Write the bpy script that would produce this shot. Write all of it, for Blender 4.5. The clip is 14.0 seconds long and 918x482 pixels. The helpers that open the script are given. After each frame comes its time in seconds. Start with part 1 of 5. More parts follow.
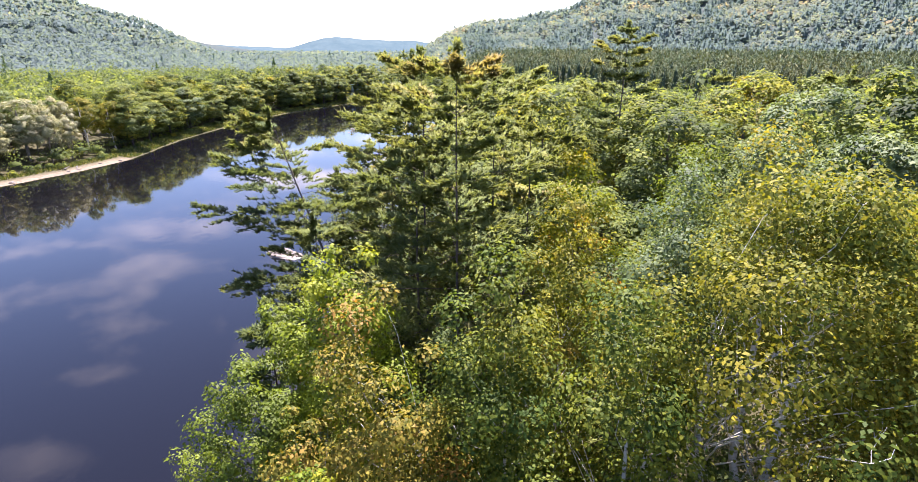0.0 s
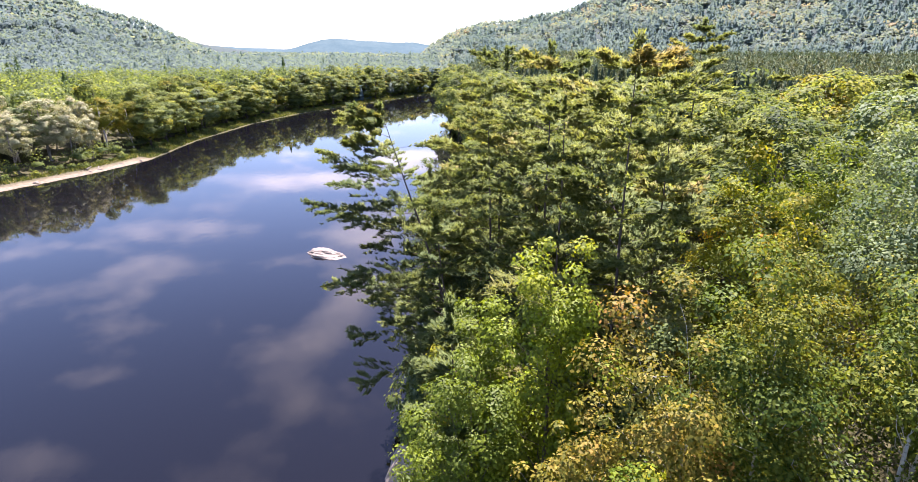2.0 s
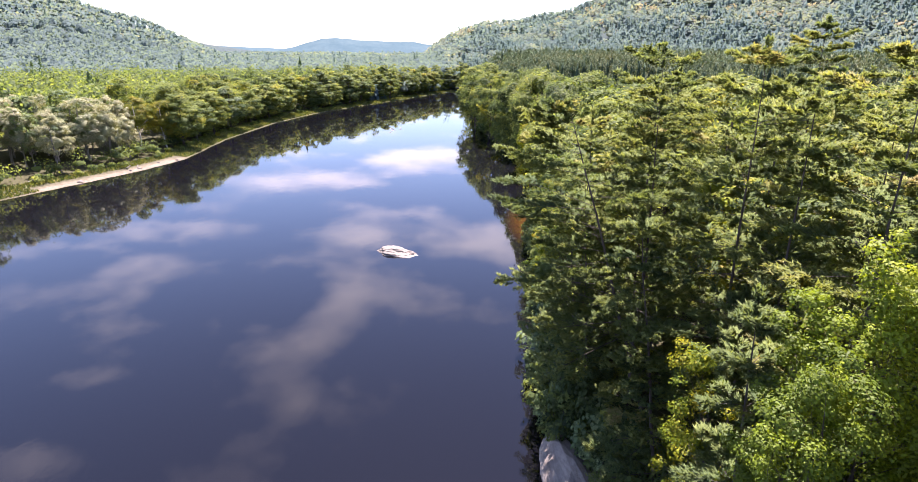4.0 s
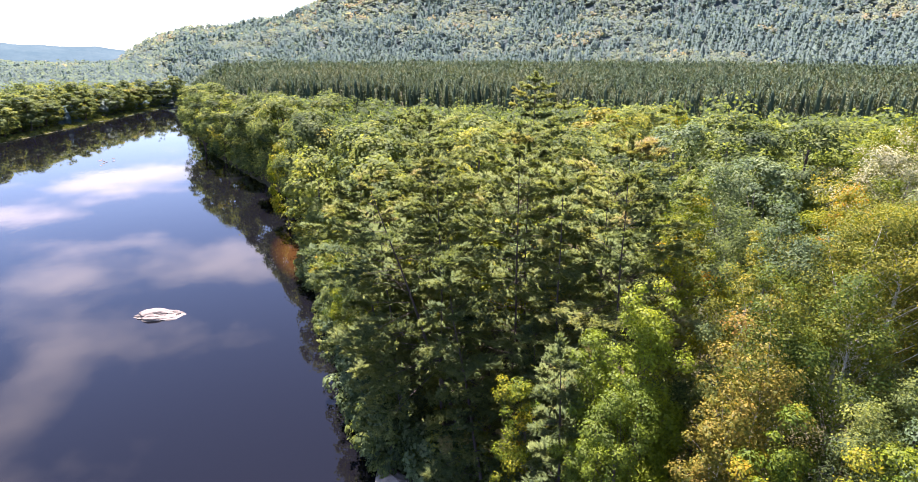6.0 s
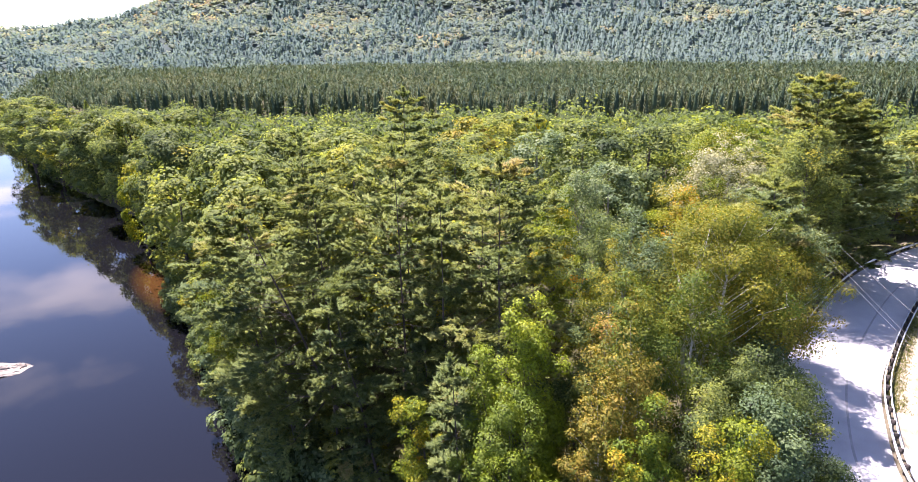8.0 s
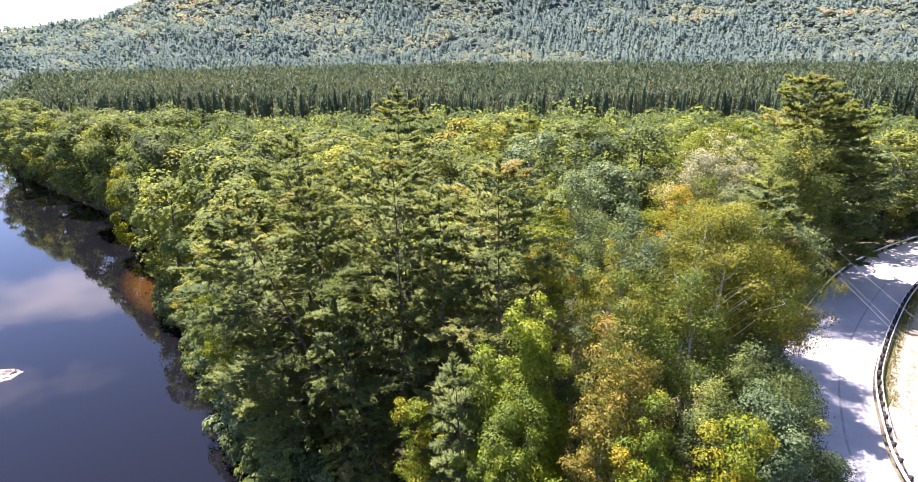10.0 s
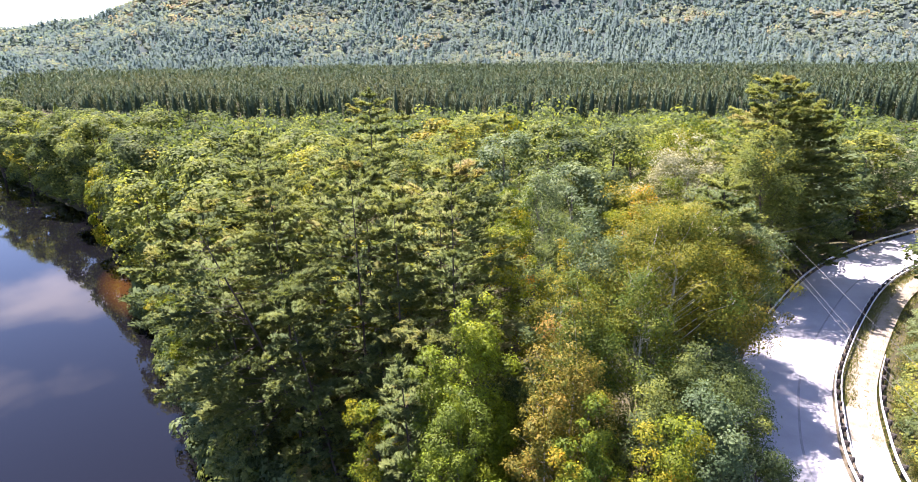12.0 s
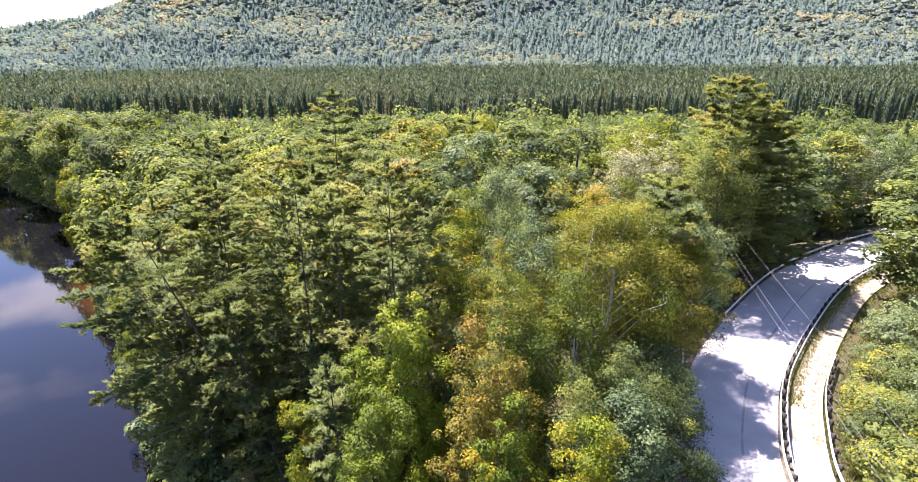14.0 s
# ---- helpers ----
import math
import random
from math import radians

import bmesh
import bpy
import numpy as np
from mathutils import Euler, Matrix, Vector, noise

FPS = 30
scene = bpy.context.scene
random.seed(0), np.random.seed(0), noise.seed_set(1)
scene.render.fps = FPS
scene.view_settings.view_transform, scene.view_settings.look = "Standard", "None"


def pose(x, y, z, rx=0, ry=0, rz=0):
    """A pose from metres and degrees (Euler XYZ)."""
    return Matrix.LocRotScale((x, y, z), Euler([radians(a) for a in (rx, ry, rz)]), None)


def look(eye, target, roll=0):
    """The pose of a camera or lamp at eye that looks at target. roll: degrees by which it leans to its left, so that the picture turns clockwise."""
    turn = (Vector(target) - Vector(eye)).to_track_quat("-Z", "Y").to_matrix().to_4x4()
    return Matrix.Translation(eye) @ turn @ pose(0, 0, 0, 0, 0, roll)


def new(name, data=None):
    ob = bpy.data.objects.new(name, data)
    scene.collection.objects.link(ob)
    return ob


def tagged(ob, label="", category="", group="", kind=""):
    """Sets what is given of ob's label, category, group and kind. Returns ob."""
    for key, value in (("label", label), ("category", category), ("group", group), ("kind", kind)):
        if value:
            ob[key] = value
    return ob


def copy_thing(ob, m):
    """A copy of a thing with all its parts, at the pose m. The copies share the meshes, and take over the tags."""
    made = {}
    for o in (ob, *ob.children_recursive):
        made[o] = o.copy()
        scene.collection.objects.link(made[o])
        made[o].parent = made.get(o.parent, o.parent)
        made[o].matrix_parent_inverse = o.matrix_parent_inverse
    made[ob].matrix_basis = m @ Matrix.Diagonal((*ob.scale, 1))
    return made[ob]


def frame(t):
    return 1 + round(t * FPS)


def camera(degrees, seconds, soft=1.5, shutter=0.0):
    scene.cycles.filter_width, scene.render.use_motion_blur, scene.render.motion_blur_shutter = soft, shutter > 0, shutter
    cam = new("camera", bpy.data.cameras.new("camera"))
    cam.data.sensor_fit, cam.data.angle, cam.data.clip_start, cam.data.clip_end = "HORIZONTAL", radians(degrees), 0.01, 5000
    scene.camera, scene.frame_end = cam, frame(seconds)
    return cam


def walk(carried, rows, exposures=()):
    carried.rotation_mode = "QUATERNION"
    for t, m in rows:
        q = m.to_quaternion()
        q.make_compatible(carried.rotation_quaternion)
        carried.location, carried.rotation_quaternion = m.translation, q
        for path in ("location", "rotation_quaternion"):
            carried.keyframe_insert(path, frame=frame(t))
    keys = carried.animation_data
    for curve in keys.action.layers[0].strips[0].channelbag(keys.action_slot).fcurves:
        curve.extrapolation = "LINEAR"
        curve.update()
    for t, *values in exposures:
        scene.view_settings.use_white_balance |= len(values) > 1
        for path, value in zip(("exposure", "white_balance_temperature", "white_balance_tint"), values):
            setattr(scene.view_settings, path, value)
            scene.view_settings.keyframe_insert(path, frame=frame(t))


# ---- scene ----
cam = camera(78.6, 14.0, 0.85)
PATH = [
    (0, (6.068, 2.045, 37.078), (6.0030, 3.9379, 36.4351), 0.03),
    (0.5, (4.979, 2.090, 37.047), (4.9140, 3.9821, 36.4026), -0.07),
    (1, (3.085, 2.062, 37.011), (3.0240, 3.9546, 36.3671), -0.07),
    (1.5, (0.621, 2.052, 36.864), (0.5620, 3.9459, 36.2238), 0.03),
    (2, (-2.411, 2.000, 36.648), (-2.4670, 3.8948, 36.0105), 0.13),
    (2.5, (-5.890, 1.886, 36.437), (-5.9410, 3.7816, 35.8016), 0.12),
    (2.7, (-7.156, 1.812, 36.423), (-7.2080, 3.7065, 35.7846), 0.02),
    (3.4, (-11.950, 1.620, 36.372), (-12.0030, 3.5144, 35.7326), 0.02),
    (4, (-16.400, 1.350, 36.378), (-16.4460, 3.2446, 35.7388), 0.12),
    (4.4, (-19.250, 1.080, 36.594), (-19.2400, 2.9752, 35.9552), 0.30),
    (4.8, (-20.999, 0.795, 37.553), (-20.7880, 2.6799, 36.9185), 0.41),
    (5, (-21.387, 0.590, 38.302), (-21.0539, 2.4594, 37.6742), 0.55),
    (5.5, (-21.608, 0.453, 40.467), (-21.0259, 2.2612, 39.8415), 0.34),
    (6, (-21.936, 0.233, 42.381), (-21.1171, 1.9458, 41.7522), -0.27),
    (6.5, (-22.126, 0.040, 43.526), (-21.1018, 1.6382, 42.8958), -0.76),
    (7, (-22.324, -0.077, 44.148), (-21.1800, 1.4390, 43.5211), -1.01),
    (7.5, (-22.339, -0.116, 44.339), (-21.1698, 1.3792, 43.7091), -1.02),
    (8, (-22.428, -0.111, 44.411), (-21.2461, 1.3729, 43.7772), -1.03),
    (9.2, (-22.750, 0.050, 44.480), (-21.5508, 1.5199, 43.8464), -1.04),
    (10.1, (-23.180, 0.230, 44.542), (-21.9674, 1.6893, 43.9097), -1.14),
    (10.5, (-23.175, 0.221, 44.547), (-21.9604, 1.6795, 43.9167), -1.14),
    (11, (-22.498, -0.304, 44.527), (-21.2793, 1.1515, 43.8973), -1.04),
    (11.5, (-21.610, -0.894, 44.459), (-20.3879, 0.5581, 43.8277), -1.04),
    (12, (-20.690, -1.609, 44.385), (-19.4628, -0.1608, 43.7546), -1.05),
    (12.5, (-19.769, -2.299, 44.316), (-18.5376, -0.8545, 43.6858), -1.05),
    (13, (-18.812, -3.003, 44.227), (-17.5757, -1.5618, 43.5990), -1.05),
    (13.5, (-17.901, -3.681, 44.125), (-16.6593, -2.2435, 43.4988), -0.95),
    (14, (-17.395, -4.105, 44.080), (-16.1493, -2.6705, 43.4549), -0.85),
]
walk(cam, [(t, look(eye, target, roll)) for t, eye, target, roll in PATH], [(0.0, 2.55, 6200, 34), (14.0, 2.55, 6200, 34)])

# ---- light ----
SUN_AZ, SUN_EL = 4.0, 63.0      # degrees: clockwise from +y, and above the horizon

# The last, broad entry is a faint veil added to brighten the water.
CLOUDS = [((-1.35, 4.6), (0.7, 0.45), 0.26), ((-0.4, 5.5), (0.8, 0.7), 0.26), ((-0.56, 2.05), (0.14, 0.45), 0.15), ((-1.25, 1.52), (0.16, 0.09), 0.17), ((-1.12, 1.16), (0.16, 0.12), 0.15), ((0.12, 3.05), (0.35, 0.35), 0.22), ((-0.65, 3.0), (0.2, 0.2), 0.18), ((-0.05, 2.0), (0.22, 0.5), 0.11), ((-0.52, 1.42), (0.07, 0.12), 0.14), ((-1.5, 3.0), (1.3, 1.1), 0.10)]


def make_world():
    w = bpy.data.worlds.new("sky")
    scene.world = w
    w.use_nodes = True
    nt = w.node_tree
    nt.nodes.clear()
    n = nt.nodes.new
    sky = n("ShaderNodeTexSky")
    sky.sky_type, sky.sun_disc = "NISHITA", False
    sky.sun_elevation, sky.sun_rotation = radians(SUN_EL), radians(SUN_AZ)
    sky.air_density, sky.dust_density, sky.ozone_density = 1.0, 0.35, 3.0
    # broken fair-weather clouds, laid on a flat layer overhead
    tc, sep = n("ShaderNodeTexCoord"), n("ShaderNodeSeparateXYZ")
    up = n("ShaderNodeMath")
    up.operation, up.inputs[1].default_value = "MAXIMUM", 0.05
    div = n("ShaderNodeVectorMath")
    div.operation = "DIVIDE"
    comb = n("ShaderNodeCombineXYZ")
    noi = n("ShaderNodeTexNoise")
    noi.inputs["Scale"].default_value, noi.inputs["Detail"].default_value = 1.7, 8.0
    noi.inputs["Roughness"].default_value = 0.56
    off = n("ShaderNodeVectorMath")
    off.operation = "ADD"
    off.inputs[1].default_value = (3.3, 1.7, 0.0)
    ramp = n("ShaderNodeValToRGB")
    ramp.color_ramp.elements[0].position, ramp.color_ramp.elements[1].position = 0.56, 0.80
    mix = n("ShaderNodeMixRGB")
    mix.inputs[2].default_value = (11.0, 10.8, 10.6, 1)
    amt = n("ShaderNodeMath")
    amt.operation, amt.inputs[1].default_value = "MULTIPLY", 0.75
    bg, out = n("ShaderNodeBackground"), n("ShaderNodeOutputWorld")
    bg.inputs["Strength"].default_value = 0.056
    L = nt.links.new
    L(tc.outputs["Generated"], sep.inputs[0])
    L(sep.outputs[2], up.inputs[0])
    for k in range(3):
        L(up.outputs[0], comb.inputs[k])
    L(tc.outputs["Generated"], div.inputs[0])
    L(comb.outputs[0], div.inputs[1])
    L(div.outputs[0], off.inputs[0])
    L(off.outputs[0], noi.inputs["Vector"])
    # the larger clouds over the river and the added veil, as places on that layer: middle, half widths, density
    total = noi.outputs["Fac"]
    for (u, v), (a, b), k in CLOUDS:
        sub, sc, ln, gauss, add = n("ShaderNodeVectorMath"), n("ShaderNodeVectorMath"), n("ShaderNodeVectorMath"), n("ShaderNodeMapRange"), n("ShaderNodeMath")
        sub.operation, sc.operation, ln.operation = "SUBTRACT", "DIVIDE", "LENGTH"
        sub.inputs[1].default_value, sc.inputs[1].default_value = (u, v, 1.0), (a, b, 1.0)
        gauss.interpolation_type = "SMOOTHSTEP"
        for key, value in (("From Min", 1.6), ("From Max", 0.1), ("To Min", 0.0), ("To Max", k)):
            gauss.inputs[key].default_value = value
        add.operation = "ADD"
        L(div.outputs[0], sub.inputs[0])
        L(sub.outputs[0], sc.inputs[0])
        L(sc.outputs[0], ln.inputs[0])
        L(ln.outputs["Value"], gauss.inputs["Value"])
        L(gauss.outputs["Result"], add.inputs[0])
        L(total, add.inputs[1])
        total = add.outputs[0]
    L(total, ramp.inputs[0])
    L(ramp.outputs[0], amt.inputs[0])
    L(amt.outputs[0], mix.inputs[0])
    L(sky.outputs[0], mix.inputs[1])
    L(mix.outputs[0], bg.inputs["Color"])
    L(bg.outputs[0], out.inputs["Surface"])


make_world()
sun_data = bpy.data.lights.new("sun", "SUN")
sun_data.energy, sun_data.angle, sun_data.color = 3.6, radians(0.55), (1.0, 0.95, 0.86)
sun = new("sun", sun_data)
_a, _e = radians(SUN_AZ), radians(SUN_EL)
sun.matrix_world = look((200 * math.sin(_a), 200 * math.cos(_a), 300), (200 * math.sin(_a) - math.sin(_a) * math.cos(_e), 200 * math.cos(_a) - math.cos(_a) * math.cos(_e), 300 - math.sin(_e)))

# ---- materials ----


def base_mat(name):
    m = bpy.data.materials.new(name)
    m.use_nodes = True
    m.node_tree.nodes.clear()
    return m, m.node_tree.nodes.new, m.node_tree.links.new


def ramp_node(new_node, stops):
    r = new_node("ShaderNodeValToRGB")
    els = r.color_ramp.elements
    while len(els) < len(stops):
        els.new(0.5)
    for el, (p, c) in zip(els, stops):
        el.position, el.color = p, (*c, 1)
    return r


def noise_node(n, link, scale, detail=4.0, rough=0.55, coord="Object", stretch=None):
    tc, no = n("ShaderNodeTexCoord"), n("ShaderNodeTexNoise")
    no.inputs["Scale"].default_value, no.inputs["Detail"].default_value, no.inputs["Roughness"].default_value = scale, detail, rough
    src = tc.outputs[coord]
    if stretch:
        mp = n("ShaderNodeMapping")
        mp.inputs["Scale"].default_value = stretch
        link(src, mp.inputs[0])
        src = mp.outputs[0]
    link(src, no.inputs["Vector"])
    return no


def leaf_mat(name, stops, through_light=0.54, gloss=0.08, spread=0.16, rough=0.6, vary=0.5, grain=5.0, glow=(1.20, 1.15, 0.50, 1)):
    """Thin leaves: a tint carried by each tree, varied leaf by leaf and tree by tree."""
    m, n, link = base_mat(name)
    at, geo, info = n("ShaderNodeAttribute"), n("ShaderNodeNewGeometry"), n("ShaderNodeObjectInfo")
    at.attribute_name = "tint"
    a, b, c, d = (n("ShaderNodeMath") for _ in range(4))
    a.operation = "MULTIPLY_ADD"
    a.inputs[1].default_value, a.inputs[2].default_value = spread, -spread / 2
    link(geo.outputs["Random Per Island"], a.inputs[0])
    b.operation = "MULTIPLY_ADD"
    b.inputs[1].default_value, b.inputs[2].default_value = 0.24, -0.12
    link(info.outputs["Random"], b.inputs[0])
    c.operation = d.operation = "ADD"
    link(a.outputs[0], c.inputs[0])
    link(b.outputs[0], c.inputs[1])
    link(c.outputs[0], d.inputs[0])
    link(at.outputs["Fac"], d.inputs[1])
    ramp = ramp_node(n, stops)
    link(d.outputs[0], ramp.inputs[0])
    hsv, v = n("ShaderNodeHueSaturation"), n("ShaderNodeMath")
    v.operation = "MULTIPLY_ADD"
    v.inputs[1].default_value, v.inputs[2].default_value = vary, 1 - vary / 2
    link(geo.outputs["Random Per Island"], v.inputs[0])
    # fine leaf-by-leaf light and dark within each spray
    gn, gm, gv = noise_node(n, link, grain, 2.0, 0.6), n("ShaderNodeMapRange"), n("ShaderNodeMath")
    gm.inputs["From Min"].default_value, gm.inputs["From Max"].default_value = 0.3, 0.7
    gm.inputs["To Min"].default_value, gm.inputs["To Max"].default_value = 0.75, 1.25
    link(gn.outputs["Fac"], gm.inputs["Value"])
    gv.operation = "MULTIPLY"
    link(v.outputs[0], gv.inputs[0])
    link(gm.outputs["Result"], gv.inputs[1])
    link(gv.outputs[0], hsv.inputs["Value"])
    gb = n("ShaderNodeBump")
    gb.inputs["Strength"].default_value, gb.inputs["Distance"].default_value = 0.35, 0.5 / grain
    link(gn.outputs["Fac"], gb.inputs["Height"])
    link(ramp.outputs[0], hsv.inputs["Color"])
    p, t, mx, out = n("ShaderNodeBsdfPrincipled"), n("ShaderNodeBsdfTranslucent"), n("ShaderNodeMixShader"), n("ShaderNodeOutputMaterial")
    p.inputs["Roughness"].default_value, p.inputs["Specular IOR Level"].default_value = rough, gloss
    mx.inputs[0].default_value = through_light
    warm = n("ShaderNodeMixRGB")
    warm.blend_type, warm.inputs[0].default_value, warm.inputs[2].default_value = "MULTIPLY", 1.0, glow
    link(hsv.outputs[0], p.inputs["Base Color"])
    link(hsv.outputs[0], warm.inputs[1])
    link(warm.outputs[0], t.inputs["Color"])
    link(gb.outputs[0], p.inputs["Normal"])
    link(gb.outputs[0], t.inputs["Normal"])
    link(p.outputs[0], mx.inputs[1])
    link(t.outputs[0], mx.inputs[2])
    link(mx.outputs[0], out.inputs["Surface"])
    return m


def rough_mat(name, stops, scale, bump=0.3, bump_scale=None, rough=0.85, stretch=None, coord="Object", detail=6.0, spec=0.25, fine=None):
    """A matt surface: a noise of two scales through a ramp of colours, with relief."""
    m, n, link = base_mat(name)
    no = noise_node(n, link, scale, detail, 0.62, coord, stretch)
    no2 = noise_node(n, link, fine or scale * 9, 3.0, 0.6, coord, stretch)
    mixf = n("ShaderNodeMath")
    mixf.operation, mixf.inputs[1].default_value = "MULTIPLY_ADD", 0.35
    sub = n("ShaderNodeMath")
    sub.operation, sub.inputs[1].default_value = "SUBTRACT", 0.175
    link(no2.outputs["Fac"], mixf.inputs[0])
    link(no.outputs["Fac"], sub.inputs[0])
    link(sub.outputs[0], mixf.inputs[2])
    ramp = ramp_node(n, stops)
    link(mixf.outputs[0], ramp.inputs[0])
    p, out, bu = n("ShaderNodeBsdfPrincipled"), n("ShaderNodeOutputMaterial"), n("ShaderNodeBump")
    nb = noise_node(n, link, bump_scale or scale * 4, 5.0, 0.6, coord, stretch)
    bu.inputs["Strength"].default_value, bu.inputs["Distance"].default_value = bump, 0.3
    link(nb.outputs["Fac"], bu.inputs["Height"])
    link(bu.outputs[0], p.inputs["Normal"])
    p.inputs["Roughness"].default_value, p.inputs["Specular IOR Level"].default_value = rough, spec
    link(ramp.outputs[0], p.inputs["Base Color"])
    link(p.outputs[0], out.inputs["Surface"])
    return m


def birch_bark():
    m, n, link = base_mat("birch_bark")
    no = noise_node(n, link, 3.0, 5.0, 0.7, "Object", (1.0, 1.0, 6.0))
    ramp = ramp_node(n, [(0.0, (0.03, 0.028, 0.025)), (0.36, (0.10, 0.09, 0.08)), (0.45, (0.58, 0.55, 0.50)), (1.0, (0.74, 0.71, 0.66))])
    link(no.outputs["Fac"], ramp.inputs[0])
    p, out = n("ShaderNodeBsdfPrincipled"), n("ShaderNodeOutputMaterial")
    p.inputs["Roughness"].default_value = 0.7
    link(ramp.outputs[0], p.inputs["Base Color"])
    link(p.outputs[0], out.inputs["Surface"])
    return m


def water_mat():
    m, n, link = base_mat("river_water")
    p, out, bu = n("ShaderNodeBsdfPrincipled"), n("ShaderNodeOutputMaterial"), n("ShaderNodeBump")
    # shallows over an ochre sand bed close to the bank
    tc, dist, mr = n("ShaderNodeTexCoord"), n("ShaderNodeVectorMath"), n("ShaderNodeMapRange")
    mp = n("ShaderNodeMapping")
    mp.inputs["Location"].default_value = (3.0 * 0.2, -122.0 * 0.065, 0)
    mp.inputs["Scale"].default_value = (0.2, 0.065, 1)
    dist.operation = "LENGTH"
    link(tc.outputs["Object"], mp.inputs[0])
    link(mp.outputs[0], dist.inputs[0])
    mr.inputs["From Min"].default_value, mr.inputs["From Max"].default_value = 1.25, 0.5
    link(dist.outputs["Value"], mr.inputs["Value"])
    mix = n("ShaderNodeMixRGB")
    mix.inputs[1].default_value, mix.inputs[2].default_value = (0.0042, 0.0042, 0.0056, 1), (0.042, 0.019, 0.006, 1)
    link(mr.outputs["Result"], mix.inputs[0])
    link(mix.outputs[0], p.inputs["Base Color"])
    p.inputs["Roughness"].default_value, p.inputs["IOR"].default_value = 0.03, 1.333
    w1 = noise_node(n, link, 0.55, 3.0, 0.5, "Object", (1.0, 0.6, 1.0))
    w2 = noise_node(n, link, 3.2, 2.0, 0.5, "Object", (1.0, 0.5, 1.0))
    patch = noise_node(n, link, 0.022, 3.0, 0.5, "Object")
    pr = n("ShaderNodeMapRange")
    pr.inputs["From Min"].default_value, pr.inputs["From Max"].default_value = 0.42, 0.70
    pr.inputs["To Min"].default_value, pr.inputs["To Max"].default_value = 0.05, 0.8
    link(patch.outputs["Fac"], pr.inputs["Value"])
    add, mul = n("ShaderNodeMath"), n("ShaderNodeMath")
    add.operation, add.inputs[1].default_value = "MULTIPLY_ADD", 0.22
    link(w2.outputs["Fac"], add.inputs[0])
    link(w1.outputs["Fac"], add.inputs[2])
    mul.operation = "MULTIPLY"
    link(add.outputs[0], mul.inputs[0])
    link(pr.outputs["Result"], mul.inputs[1])
    link(mul.outputs[0], bu.inputs["Height"])
    bu.inputs["Strength"].default_value, bu.inputs["Distance"].default_value = 0.14, 0.12
    link(bu.outputs[0], p.inputs["Normal"])
    link(p.outputs[0], out.inputs["Surface"])
    return m


G_DEEP, G_MID, G_LIGHT, G_YEL, G_GOLD, G_ORANGE = (0.042, 0.066, 0.036), (0.102, 0.143, 0.055), (0.202, 0.244, 0.070), (0.330, 0.320, 0.049), (0.427, 0.307, 0.029), (0.501, 0.181, 0.020)
LEAF = leaf_mat("green_leaves", [(0.0, G_DEEP), (0.35, G_MID), (0.62, G_LIGHT), (0.85, G_YEL), (1.0, G_GOLD)])
LEAF_GREY = leaf_mat("silvery_leaves", [(0.0, (0.063, 0.106, 0.047)), (0.5, (0.145, 0.200, 0.087)), (1.0, (0.264, 0.299, 0.135))], 0.42, 0.16, 0.3, 0.6)
LEAF_BIRCH = leaf_mat("birch_leaves", [(0.0, (0.057, 0.104, 0.018)), (0.4, (0.134, 0.160, 0.019)), (0.75, (0.227, 0.203, 0.020)), (1.0, (0.268, 0.170, 0.028))], 0.40, 0.14, 0.35, 0.6, 0.6)
LEAF_LIME = leaf_mat("bright_leaves", [(0.0, (0.108, 0.156, 0.014)), (0.6, (0.204, 0.264, 0.013)), (1.0, (0.349, 0.339, 0.018))], 0.45, 0.3, 0.2)
LEAF_BROWN = leaf_mat("browning_leaves", [(0.0, (0.092, 0.121, 0.017)), (0.5, (0.201, 0.172, 0.022)), (1.0, (0.269, 0.142, 0.033))], 0.36, 0.18, 0.5)
LEAF_GOLD = leaf_mat("turning_leaves", [(0.0, (0.063, 0.117, 0.011)), (0.5, (0.182, 0.213, 0.009)), (0.85, (0.283, 0.224, 0.013)), (1.0, (0.440, 0.186, 0.004))], 0.40, 0.18, 0.35)
LEAF_PINK = leaf_mat("fading_twigs", [(0.0, (0.207, 0.234, 0.116)), (0.5, (0.298, 0.306, 0.168)), (1.0, (0.379, 0.339, 0.206))], 0.28, 0.15, 0.4)
NEEDLE = leaf_mat("pine_needles", [(0.0, (0.070, 0.108, 0.054)), (0.4, (0.148, 0.192, 0.066)), (0.75, (0.235, 0.265, 0.080)), (1.0, (0.31, 0.26, 0.11))], 0.48, 0.08, 0.12, 0.7, 0.30)
NEEDLE_DARK = leaf_mat("dark_needles", [(0.0, (0.049, 0.090, 0.038)), (0.5, (0.089, 0.144, 0.054)), (1.0, (0.142, 0.189, 0.064))], 0.24, 0.12, 0.3, 0.6)
NEEDLE_RED = leaf_mat("plantation_needles", [(0.0, (0.039, 0.064, 0.043)), (0.5, (0.077, 0.115, 0.067)), (1.0, (0.140, 0.153, 0.083))], 0.22, 0.05, 0.15, 0.7, 0.25)
